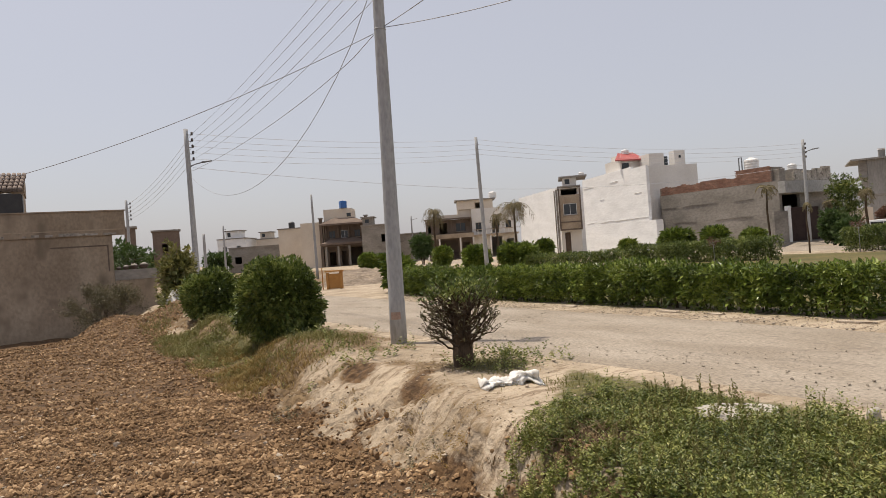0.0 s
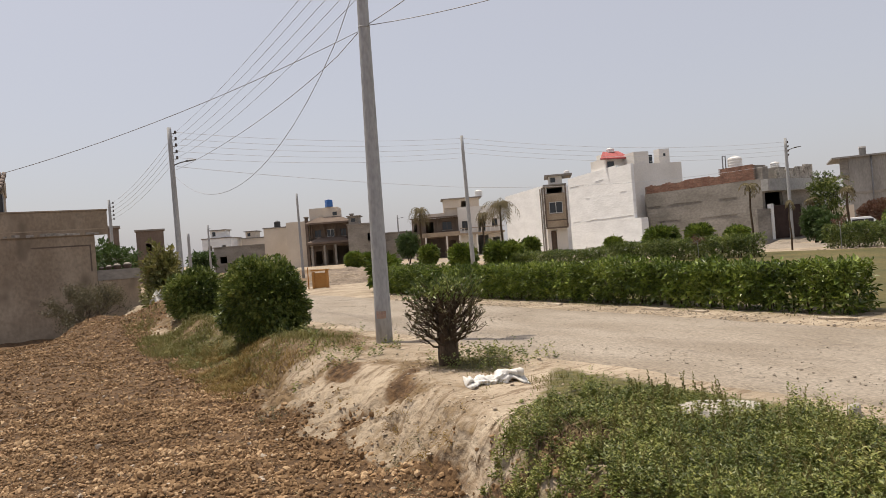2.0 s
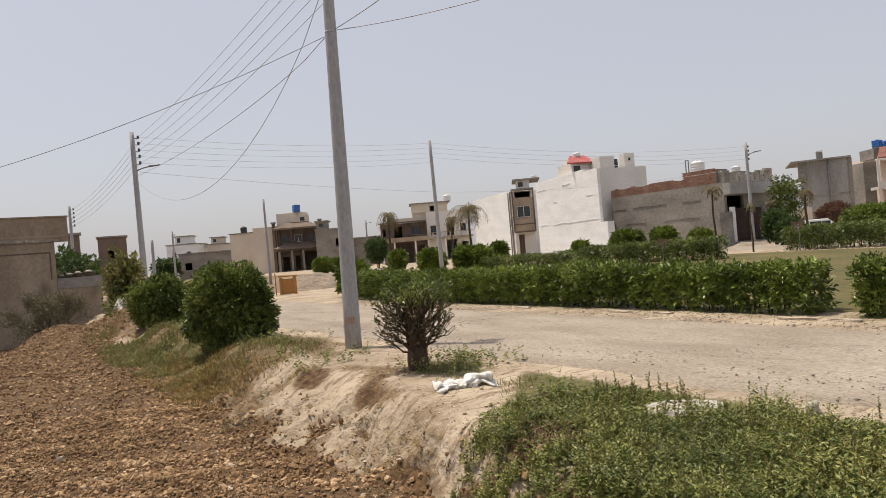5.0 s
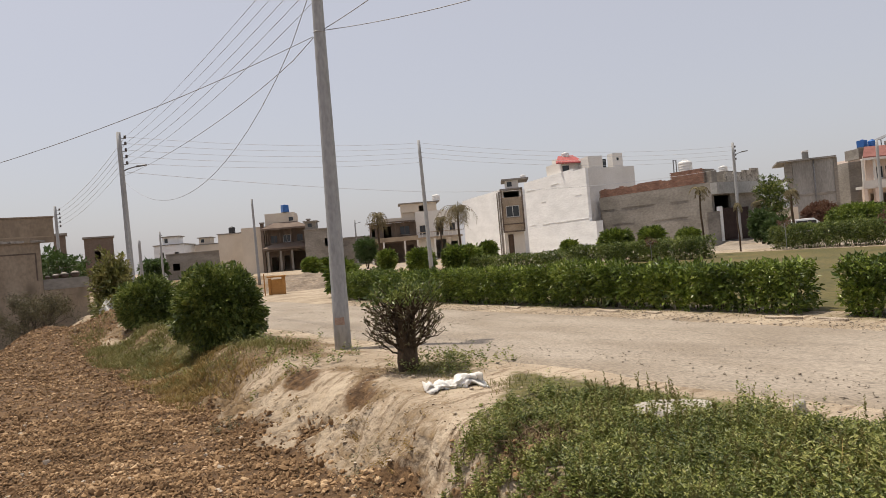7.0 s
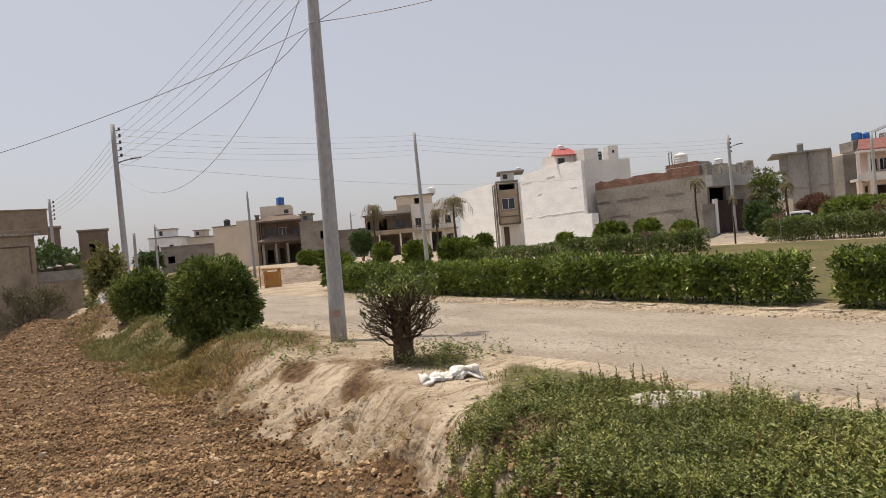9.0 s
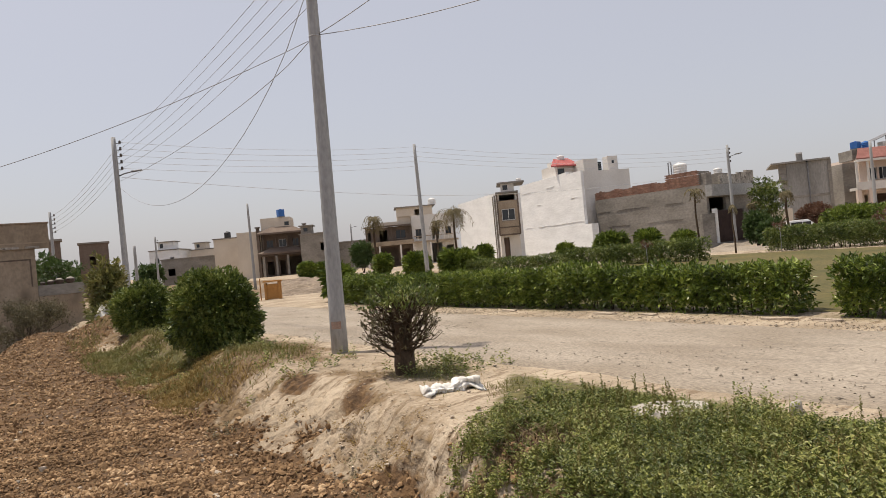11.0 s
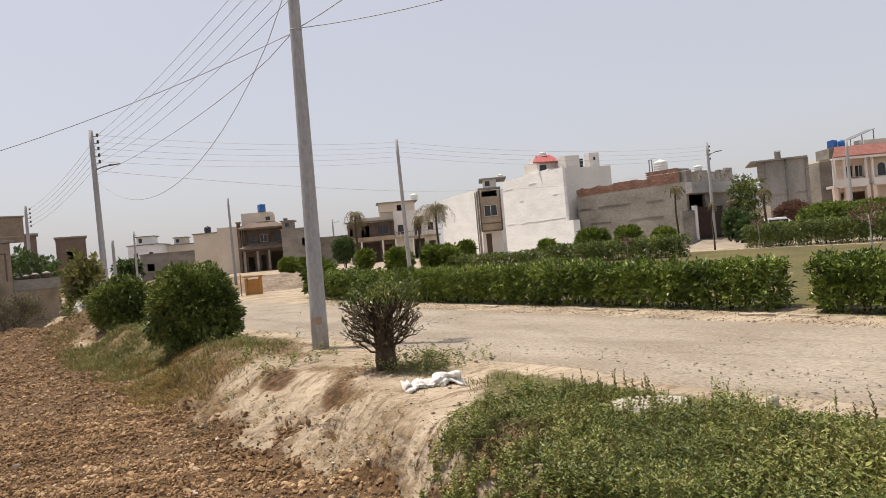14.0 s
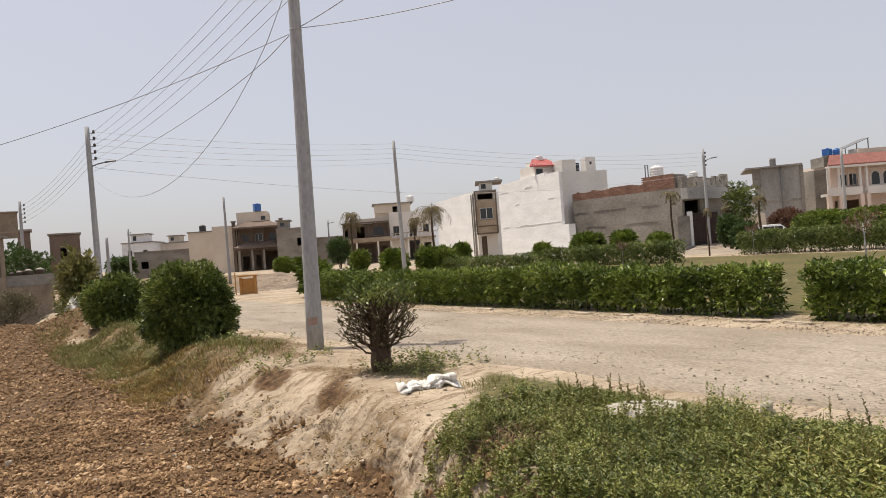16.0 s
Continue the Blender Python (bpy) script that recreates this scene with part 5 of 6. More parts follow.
    for x, z in ((2.5, 9.2), (3.8, 9.68), (5.1, 10.14)):
        part("strut", boxes((x - 0.04, x + 0.04, 1.0, 1.08, 8.42, z)), M_STEEL, sheet, "thin steel strut")
    part("tank_plinth", boxes((3.4, 4.2, 1.0, 2.0, 7.31, 9.1)), M_OFFWHITE, t)


pink_house()
tank(80.15, 34.38, 8.42, 0.4, 0.85, M_BLUE, "blue plastic water tank on the villa roof", square=True)
tank(81.05, 33.75, 8.42, 0.42, 0.85, M_BLUE, "blue plastic water tank on the villa roof")


def left_house():
    """The dusty rendered house at the field's end, with a low yard wall."""
    t = thing("house", "dusty cement rendered house with a low yard wall", "house", (0, 34, 0))
    shell(t, -12, 2.37, 0, 11, -1.8, 3.32, M_LEFT, roof=3.3)
    part("parapet", boxes((-12, 2.93, -0.06, 0.17, 3.324, 4.4)), M_LEFT, t, "stained plastered parapet band")
    part("parapet_cap", boxes((-12, 2.97, -0.1, 0.2, 4.404, 4.46)), M_LEFT, t)
    part("slab_edge", boxes((-12, 2.55, -0.05, -0.004, 3.24, 3.32)), M_LEFT, t)
    bm = bmesh.new()
    x = -11.5
    while x < 2.5:
        w = RNG.uniform(0.12, 0.4)
        if RNG.uniform() < 0.62:
            box(bm, x, x + w, -0.078, -0.062, 3.34 + RNG.uniform(0, 0.03), 3.42 + RNG.uniform(0, 0.08))
        x += w
    tagged(part("bare_brick_strip", bm, M_PATCHY, t, "strip of bare masonry where plaster fell off"), kind="stuff")
    # brown strip laid on the wall paints the shade of a recessed outline
    part("groove", boxes((-0.1, 2.2, -0.012, -0.002, 2.84, 2.90), (2.14, 2.2, -0.012, -0.002, 1.7, 2.84)), M_BROWN, t, "brown strip for the shade in a recessed outline")
    part("plaster_patch", lathe([(0.001, 0), (0.16, 0.01), (0.2, 0.03)], 9, 0.35, 0), M_WHITE, t, "pale plaster patch")
    t.children[-1].matrix_basis = pose(0, -0.06, 3.42, 90, 0, 0)
    part("yard_wall", boxes((2.374, 4.1, 0.0, 0.23, -0.9, 1.25)), M_LEFT, t)
    part("yard_wall_top", boxes((2.374, 4.14, -0.03, 0.25, 1.254, 1.72)), M_GREY, t, "thicker stained top band of the low wall")
    part("yard_wall", boxes((3.87, 4.1, 0.25, 9, -0.5, 1.6)), M_LEFT, t)
    part("roof_tower", boxes((-4.6, -1.0, 2.0, 5.5, 3.31, 5.6)), M_LEFT, t)
    return t


left_house()
t_ = thing("tiled_canopy", "weathered clay tiled canopy over a roof tower", "roof", (0, 34, 0))
bm_ = bmesh.new()
tube(bm_, [(0, 0, 0), (0.03, 0.25, 0.19)], 0.1, 0.09, 8)
me_ = bpy.data.meshes.new("clay_tile")
bm_.to_mesh(me_)
bm_.free()
me_.materials.append(M_TILE_OLD)
for r_ in range(5):
    for k_ in range(20):
        x_, z_ = -4.9 + k_ * 0.2 + 0.04 * r_, 5.62 + 0.17 * r_
        o_ = new("clay_tile", me_)
        o_.parent = t_
        o_.matrix_basis = pose(x_, 1.7 + 0.22 * r_, z_, 0, 0, RNG.uniform(-2, 2))
part("ridge", boxes((-4.9, -0.95, 2.8, 5.4, 5.604, 6.35)), M_LEFT, t_)
tank(-1.6, 35.0, 3.31, 0.62, 2.0, M_BLACK, "black square water tank behind the parapet", square=True)

for k_, (x_, r_) in enumerate(((2.56, 0.11), (2.86, 0.14), (3.2, 0.17), (3.62, 0.19))):
    p_ = thing("flower_pot", "dark clay pot on the low wall", "pot", (x_, 34.1, 1.72), group="pots on the wall")
    part("bowl", lathe([(r_ * 0.6, 0), (r_, r_ * 0.5), (r_ * 1.05, r_ * 0.9), (r_ * 0.8, r_ * 0.95)], 14), M_POT, p_)
    part("rim", lathe([(r_ * 1.12, r_ * 0.84), (r_ * 1.12, r_ * 0.97)], 14), M_POT, p_)
    part("lid", lathe([(r_ * 0.95, r_ * 0.98), (r_ * 0.7, r_ * 1.3), (r_ * 0.2, r_ * 1.5)], 14), M_SACK, p_, "pale domed lid")


def far_block(u, v, w, l, h, mat, label, rz=-30, upper=None, holes=()):
    t = thing("building", label, "building", (u, v, 0), rz, group="distant buildings")
    part("wall", pane_wall(bmesh.new(), "v", 0, 0, w, 0, h, 0.25, holes), mat, t)
    part("side_wall", boxes((0, 0.25, 0.25, l, 0, h)), mat, t)
    part("side_wall", boxes((w - 0.25, w, 0.25, l, 0, h)), mat, t)
    part("rear_wall", boxes((0.25, w - 0.25, l - 0.25, l, 0, h)), mat, t)
    part("roof", boxes((-0.15, w + 0.15, -0.15, l, h + 0.004, h + 0.18)), M_GREY, t)
    if upper:
        a, b, hh = upper
        part("roof_room", boxes((a, b, 0.4, min(l, 3.5), h + 0.184, h + hh)), mat, t)
        part("room_roof", boxes((a - 0.3, b + 0.3, 0.1, min(l, 3.5) + 0.3, h + hh + 0.004, h + hh + 0.16)), M_GREY, t)
        part("room_window", boxes((a + 0.4, a + 1.0, 0.38, 0.396, h + 0.5, h + hh - 0.25)), M_GLASS, t, "dark small window")
    return t


far_block(10.3, 86.3, 3.0, 3, 6.1, M_SKYLINE, "distant plain brick tower house", rz=-8, holes=[(1.0, 1.6, 3.5, 4.6)])
far_block(5.6, 66.0, 0.9, 2, 5.45, M_SKYLINE, "distant brick house behind the wall", rz=-6)
far_block(27.0, 122.9, 12.6, 8, 4.35, M_GREY, "long low grey distant house", holes=[(1.0, 2.2, 1.6, 2.8), (9.2, 10.6, 3.1, 3.9)])
far_block(28.5, 139.3, 5.6, 8, 6.6, M_WHITE, "distant white two storey house", upper=(1.6, 4.6, 1.6), holes=[(1.0, 1.8, 4.2, 5.2), (3.8, 4.6, 4.2, 5.2)])
far_block(34.2, 116.5, 4.0, 9, 7.0, M_CREAM, "distant plain cream walled house")
tank(36.6, 116.2, 7.2, 0.55, 1.1, M_BLACK, "dark water tank on a distant roof", 3)
far_block(36.5, 140.4, 7.0, 8, 6.3, M_CREAM, "distant pale two storey house", upper=(0.8, 3.0, 1.4))
far_block(41.6, 97.2, 4.8, 8, 6.0, M_GREY, "plain grey house beside the brown one", upper=(0.2, 1.8, 1.3), holes=[(3.0, 3.8, 3.4, 4.6)])
far_block(47.5, 99.6, 6.5, 8, 4.4, M_GREY, "low grey distant house")
far_block(95.5, 46.8, 6.0, 8, 6.6, M_PINK, "distant pinkish two storey house", rz=-38, holes=[(1.5, 2.5, 4.0, 5.4), (3.4, 4.4, 4.0, 5.4)])
far_block(2.0, 150.0, 9.0, 9, 4.5, M_SKYLINE, "distant low brick house")
far_block(15.0, 160.0, 7.0, 9, 5.0, M_CREAM, "distant low pale house", holes=[(1.5, 2.5, 2.5, 3.7)])
for u, v, r, h in ((8.5, 140, 3.2, 5.5), (20, 150, 3.5, 5.2), (24, 118, 2.0, 3.6), (13.5, 110, 2.0, 4.0), (47, 130, 3, 4.5), (6.5, 120, 3.0, 5.0)):
    bush(u, v, 0, r, r, h, 0.45, "distant dark green tree", 900, M_TREE, "tree", "tree", 0.25, 0.25, "distant trees")


# ---- things by the road ----
def yellow_kiosk():
    t = thing("brick_pier", "orange yellow plastered pier pair with a slab", "pier", (11.75, 32.35, 0), -30)
    part("pier", boxes((0.0, 0.12, 0, 0.3, 0, 0.82), bevel=0.01), M_YELLOW, t)
    part("pier", boxes((0.66, 0.8, 0, 0.3, 0, 0.86), bevel=0.01), M_YELLOW, t)
    part("panel", boxes((0.124, 0.656, 0.05, 0.26, 0.02, 0.76), bevel=0.01), M_YELLOW, t)
    part("cap", boxes((-0.05, 0.85, -0.04, 0.34, 0.864, 0.93), bevel=0.01), M_YELLOW, t)
    part("post", lathe([(0.03, 0), (0.025, 1.05), (0.035, 1.08)], 10, -0.2, 0.1), M_YELLOW, t)


yellow_kiosk()


def heap(u, v, ru, rv, h, mat, name, label, seed, n=26):
    """A low earth or rubble heap, uneven."""
    a, b = np.meshgrid(np.linspace(-1, 1, n), np.linspace(-1, 1, n))
    r = np.sqrt(a * a + b * b)
    z = h * np.clip(1 - r ** 2, -0.15, 1) * (1 + 0.5 * vnoise(a * 4, b * 4, seed)) + 0.1 * h * vnoise(a * 9, b * 9, seed + 1)
    i = (np.arange(n - 1)[:, None] * n + np.arange(n - 1)[None]).ravel()
    ob = raw(name, np.stack([u + a.ravel() * ru, v + b.ravel() * rv, z.ravel() - 0.03], 1), np.stack([i, i + 1, i + n + 1, i + n], 1), mat)
    tagged(ob, label, "earth heap", kind="structure")


heap(15.2, 36.0, 3.0, 2.6, 0.4, M_RUBBLE, "earth_heap", "low heap of sandy earth beside the cross street", 70)
heap(21.5, 53.0, 4.0, 3.0, 0.4, M_RUBBLE, "earth_heap", "low heap of sandy earth before the houses", 72)
heap(46.8, 28.1, 4.2, 1.25, 0.34, M_ROAD, "earth_heap", "sandy ramp in front of the house gate", 76)
heap(33.0, 23.3, 1.2, 0.9, 0.2, M_STONE, "earth_heap", "small heap of pale rubble by the lawn", 74)


def parked_car():
    t = thing("car", "white parked car behind the shrubs", "car", (50.6, 26.3, 0), -35, )
    prof = [(-1.9, 0.35), (-1.95, 0.75), (-1.3, 0.88), (-0.8, 1.38), (0.6, 1.42), (1.15, 0.95), (1.85, 0.85), (1.95, 0.4)]
    bm = bmesh.new()
    sides = []
    for y, k in ((-0.8, 1.0), (-0.7, 1.02), (0.7, 1.02), (0.8, 1.0)):
        sides.append([bm.verts.new((x, y if z < 1 else y * 0.86, 0.3 + (z - 0.3) * k)) for x, z in prof])
    for a, b in zip(sides, sides[1:]):
        for i in range(len(prof)):
            j = (i + 1) % len(prof)
            bm.faces.new((a[i], a[j], b[j], b[i]))
    bm.faces.new(sides[0][::-1])
    bm.faces.new(sides[-1])
    part("body", bm, M_CAR, t)
    part("side_window", boxes((-0.75, 0.05, -0.792, -0.70, 0.93, 1.28), (0.12, 0.7, -0.792, -0.70, 0.93, 1.28)), M_GLASS, t, "dark side window")
    for x in (-1.2, 1.2):
        for y in (-0.72, 0.72):
            w = part("wheel", lathe([(0.1, -0.1), (0.3, -0.1), (0.32, 0), (0.3, 0.1), (0.1, 0.1)], 20), M_RUBBER, t, "black tyre")
            w.matrix_basis = pose(x, y, 0.32, 90, 0, 0)
            part("rim", lathe([(0.18, -0.106), (0.19, 0.106)], 16), M_STEEL, w, "steel rim")


parked_car()


def ground_z(u, v):
    return float(height(np.array([u]), np.array([v]))[0])


def crumpled_cloth():
    """A thin white sack lying twisted and crumpled on the verge."""
    n, m = 90, 32
    a, q = np.meshgrid(np.linspace(0, 1, n), np.linspace(0, 2 * np.pi, m, endpoint=False), indexing="ij")
    ax, ay = np.array([4.08, 6.46]), np.array([4.80, 6.30])
    d = (ay - ax) / np.linalg.norm(ay - ax)
    s = np.array([-d[1], d[0]])
    ends = np.clip(np.minimum(a / 0.05, (1 - a) / 0.12), 0, 1) ** 0.5
    r = (0.05 + 0.014 * np.sin(9 * a + 1) + 0.03 * vnoise(a * 7, a * 0, 80)) * ends
    r = r * (1 + 0.26 * np.sin(4 * q + 8 * a + 2.0 * vnoise(a * 5, a * 0 + 3, 81)) + 0.14 * np.sin(9 * q - 13 * a) + 0.42 * vnoise(a * 17 + np.cos(q) * 1.5, np.sin(q) * 2.5, 82) + 0.25 * vnoise(a * 40 + np.cos(q) * 3, np.sin(q) * 4, 83))
    side = 0.035 * np.sin(6.0 * a + 0.6) + r * np.cos(q) * (1.5 + 0.9 * np.exp(-((a - 0.85) / 0.12) ** 2) + 0.5 * np.exp(-((a - 0.1) / 0.12) ** 2))
    lift = 0.022 + 0.015 * np.exp(-((a - 0.06) / 0.06) ** 2) + 0.06 * np.exp(-((a - 0.68) / 0.14) ** 2)
    x, y = ax[0] + (ay[0] - ax[0]) * a + s[0] * side, ax[1] + (ay[1] - ax[1]) * a + s[1] * side
    g = height(x.ravel(), y.ravel()).reshape(x.shape)
    z = np.maximum(g + lift * ends + r * np.sin(q), g + 0.004)
    i, j = np.meshgrid(np.arange(n - 1), np.arange(m), indexing="ij")
    i, j = i.ravel(), j.ravel()
    k = (j + 1) % m
    f = np.stack([i * m + j, i * m + k, (i + 1) * m + k, (i + 1) * m + j], 1)
    ob = raw("cloth", np.stack([x.ravel(), y.ravel(), z.ravel()], 1), f, M_CLOTH)
    ob.data.polygons.foreach_set("use_smooth", np.ones(len(f), dtype=bool))
    tagged(ob, "crumpled white cloth sack lying on the verge", "cloth")


crumpled_cloth()


def flat_stone(u, v, rx, ry, h, label, mat, name="stone_slab", cat="stone", rz=0.0, seed=0):
    bm = bmesh.new()
    rows = []
    for k, (q, z) in enumerate(((0.9, -0.06), (1.0, h * 0.3), (0.97, h * 0.8), (0.85, h), (0.45, h * 1.08))):
        rows.append([bm.verts.new((q * rx * math.cos(a) * (1 + 0.1 * math.sin(3 * a + seed)), q * ry * math.sin(a) * (1 + 0.08 * math.cos(2 * a + seed)), z)) for a in [2 * math.pi * i / 20 for i in range(20)]])
    for a, b in zip(rows, rows[1:]):
        for i in range(20):
            bm.faces.new((a[i], a[(i + 1) % 20], b[(i + 1) % 20], b[i])).smooth = True
    bm.faces.new(rows[-1])
    ob = part(name, bm, mat)
    ob.matrix_basis = pose(u, v, ground_z(u, v), 0, 0, rz)
    tagged(ob, label, cat)


flat_stone(4.9, 3.78, 0.36, 0.28, 0.07, "pale round manhole cover in the weeds", M_SACK, "manhole_cover", "manhole cover", -30, 1)
flat_stone(5.5, 2.98, 0.10, 0.04, 0.10, "pale stone lying in the weeds", M_SACK, "stone", "stone", 10, 2)


# ---- small growth, clods and stones ----
def scatter(n, u0, u1, v0, v1, dens):
    """Places on the plan, kept where dens(u, v) says so; heights follow the ground."""
    u, v = RNG.uniform(u0, u1, n), RNG.uniform(v0, v1, n)
    k = RNG.uniform(0, 1, n) < dens(u, v)
    u, v = u[k], v[k]
    return np.stack([u, v, height(u, v)], 1)


def weed_zone(u, v):
    edge = 4.72 + (u - 2.8) * 0.3 + 0.25 * vnoise(u * 2.5, v * 2.5, 90)
    bare = np.exp(-(((u - 3.55) / 0.36) ** 2 + ((v - 4.1) / 0.42) ** 2))
    return step(-0.25, 0.55, edge - v + 0.3 * vnoise(u * 5, v * 5, 94)) * step(1.7, 2.2, u) * step(5.35, 4.75, u + 0.3 * vnoise(v * 2, u * 2, 92)) * (1 - 0.9 * bare)


def weeds():
    P = scatter(19000, 1.9, 5.6, 0.6, 6.9, lambda u, v: weed_zone(u, v) * np.clip(0.62 + 0.75 * vnoise(u * 6, v * 6, 88) + 0.3 * vnoise(u * 2, v * 2, 89), 0.05, 1))
    n = len(P)
    patch = vnoise(P[:, 0] * 1.5, P[:, 1] * 1.5, 93)
    H = (0.125 + 0.085 * patch + RNG.uniform(0, 0.06, n)) * np.where(RNG.uniform(0, 1, n) < 0.09, 1.9, 1.0)
    H = np.clip(H * np.clip(0.3 + 0.75 * weed_zone(P[:, 0], P[:, 1]), 0, 1), 0.04, 0.36)
    H = H * (1 - 0.62 * np.exp(-(((P[:, 0] - 4.65) / 0.42) ** 2 + ((P[:, 1] - 3.58) / 0.42) ** 2)))
    per = 26
    k = np.tile(np.linspace(0.12, 1.0, per), n)
    base = np.repeat(P, per, 0)
    hh = np.repeat(H, per)
    lean = np.repeat(RNG.normal(0, 0.22, (n, 2)), per, 0)
    pos = base.copy()
    pos[:, :2] += lean * (k * hh)[:, None] + RNG.normal(0, 0.012, (n * per, 2))
    pos[:, 2] += k * hh
    ang = RNG.uniform(0, 2 * np.pi, n * per)
    way = np.stack([np.cos(ang), np.sin(ang), 0.15 + 0.5 * k], 1)
    size = (0.043 - 0.021 * k) * RNG.uniform(0.6, 1.4, n * per)
    v, f = leaves_mesh(pos, way, size, 0.5)
    t = thing("weeds", "dense green weeds with small leaves and spikes", "weeds", kind="stuff")
    raw("weed_leaves", v, f, M_WEED, t)
    w = np.full(n, 0.006)
    lean3 = np.concatenate([RNG.normal(0, 0.2, (n, 2)), np.zeros((n, 1))], 1)
    v, q = blades_mesh(P, lean3, H * 1.05, w)
    raw("weed_stalks", v, q, M_GRASS, t)
    S = P[RNG.uniform(0, 1, n) < 0.045 * (0.5 + weed_zone(P[:, 0], P[:, 1]))]     # tall seed spikes
    m, per = len(S), 46
    hs = RNG.uniform(0.14, 0.29, m)
    k = np.tile(np.linspace(0.2, 1.0, per), m)
    pos = np.repeat(S, per, 0)
    pos[:, :2] += np.repeat(RNG.normal(0, 0.13, (m, 2)), per, 0) * (k * np.repeat(hs, per))[:, None]
    pos[:, 2] += k * np.repeat(hs, per)
    ang = RNG.uniform(0, 2 * np.pi, m * per)
    v, f = leaves_mesh(pos, np.stack([np.cos(ang), np.sin(ang), 0.8 + 0.6 * k], 1), (0.038 - 0.02 * k) * RNG.uniform(0.6, 1.3, m * per), 0.5)
    raw("seed_spikes", v, f, M_GRASS, t)


weeds()


def grasses(name, label, mat, n, area, dens, h0, h1, w0, w1, lean=0.45):
    P = scatter(n, *area, dens)
    k = len(P)
    le = np.concatenate([RNG.normal(0, lean, (k, 2)), np.zeros((k, 1))], 1)
    v, q = blades_mesh(P, le, RNG.uniform(h0, h1, k), RNG.uniform(w0, w1, k))
    t = thing(name, label, "grass", kind="stuff")
    raw("blades", v, q, mat, t)


def clumpy(f, s, seed):
    return lambda u, v: f(u, v) * np.clip(0.42 + 1.1 * vnoise(u * s, v * s, seed), 0, 1)


grasses("dry_grass", "tangled dry brown grass on the bank", M_DRY, 140000, (2.2, 4.8, 6.5, 20), clumpy(lambda u, v: np.clip(1.25 * np.exp(-(((u - 3.15) / 0.75) ** 2 + ((v - 13.4) / 3.2) ** 2)) - 0.25, 0, 1), 1.8, 95), 0.04, 0.14, 0.008, 0.016, 0.9)
grasses("bank_grass", "rough green and yellow grass on the bank", M_GRASS, 110000, (2.4, 5.6, 9.0, 22), clumpy(lambda u, v: step(9.8, 11.3, v) * np.clip(-0.15 + np.exp(-(((u - 3.35) / 0.9) ** 2 + ((v - 15.2) / 4.2) ** 2)) + 0.55 * np.exp(-(((u - 4.6) / 0.5) ** 2 + ((v - 12.6) / 1.6) ** 2)), 0, 1), 1.6, 96), 0.04, 0.15, 0.006, 0.014, 0.6)
grasses("heap_grass", "rough dry grass between the bushes and the heap", M_GRASS, 60000, (2.2, 4.6, 16.5, 25), clumpy(lambda u, v: np.exp(-(((u - 3.3) / 0.8) ** 2 + ((v - 19.8) / 2.8) ** 2)), 1.1, 102), 0.05, 0.2, 0.01, 0.02, 0.7)
grasses("verge_grass", "short green grass round the shrub", M_GRASS, 14000, (3.6, 6.2, 5.6, 9.6), clumpy(lambda u, v: np.clip(np.exp(-(((u - 5.0) / 0.45) ** 2 + ((v - 7.7) / 0.6) ** 2)) + 0.7 * np.exp(-(((u - 4.75) / 0.4) ** 2 + ((v - 6.1) / 0.4) ** 2)), 0, 1), 2.5, 97), 0.03, 0.09, 0.005, 0.010, 0.7)
grasses("sparse_grass", "thin scattered dry grass on the sand slope", M_DRY, 2600, (2.5, 5.6, 4.5, 13), clumpy(lambda u, v: 0.25 + 0 * u, 1.4, 98), 0.015, 0.06, 0.004, 0.008, 1.0)
grasses("hedge_grass", "thin dry grass along the hedge foot", M_GRASS, 9000, (10.2, 11.5, -1, 23), clumpy(lambda u, v: step(10.4, 11.0, u) * 0.8, 0.9, 99), 0.02, 0.06, 0.006, 0.012, 0.9)


grasses("withered_weeds", "withered reddish brown weeds in a bare patch", M_LITTER, 2600, (2.9, 4.3, 3.4, 5.4), lambda u, v: np.exp(-(((u - 3.55) / 0.4) ** 2 + ((v - 4.15) / 0.5) ** 2)), 0.04, 0.16, 0.006, 0.012, 0.9)
grasses("dry_stalks", "pale dry stalks among the weeds", M_DRY, 700, (3.4, 4.9, 1.0, 3.2), lambda u, v: np.exp(-(((u - 4.1) / 0.5) ** 2 + ((v - 1.9) / 0.5) ** 2)), 0.12, 0.3, 0.004, 0.008, 0.7)


def low_weeds(name, label, n, area, dens, mat, hmax=0.22, leaf=0.045):
    P = scatter(n, *area, dens)
    k, per = len(P), 14
    H = RNG.uniform(0.35, 1.0, k) * hmax
    a = np.tile(np.linspace(0.1, 1, per), k)
    pos = np.repeat(P, per, 0)
    hh = np.repeat(H, per)
    pos[:, :2] += np.repeat(RNG.normal(0, 0.4, (k, 2)), per, 0) * (a * hh)[:, None] + RNG.normal(0, 0.02, (k * per, 2))
    pos[:, 2] += a * hh
    ang = RNG.uniform(0, 2 * np.pi, k * per)
    v, f = leaves_mesh(pos, np.stack([np.cos(ang), np.sin(ang), 0.5 + 0 * ang], 1), leaf * RNG.uniform(0.6, 1.3, k * per))
    t = thing(name, label, "weeds", kind="stuff")
    raw("weed_leaves", v, f, mat, t)


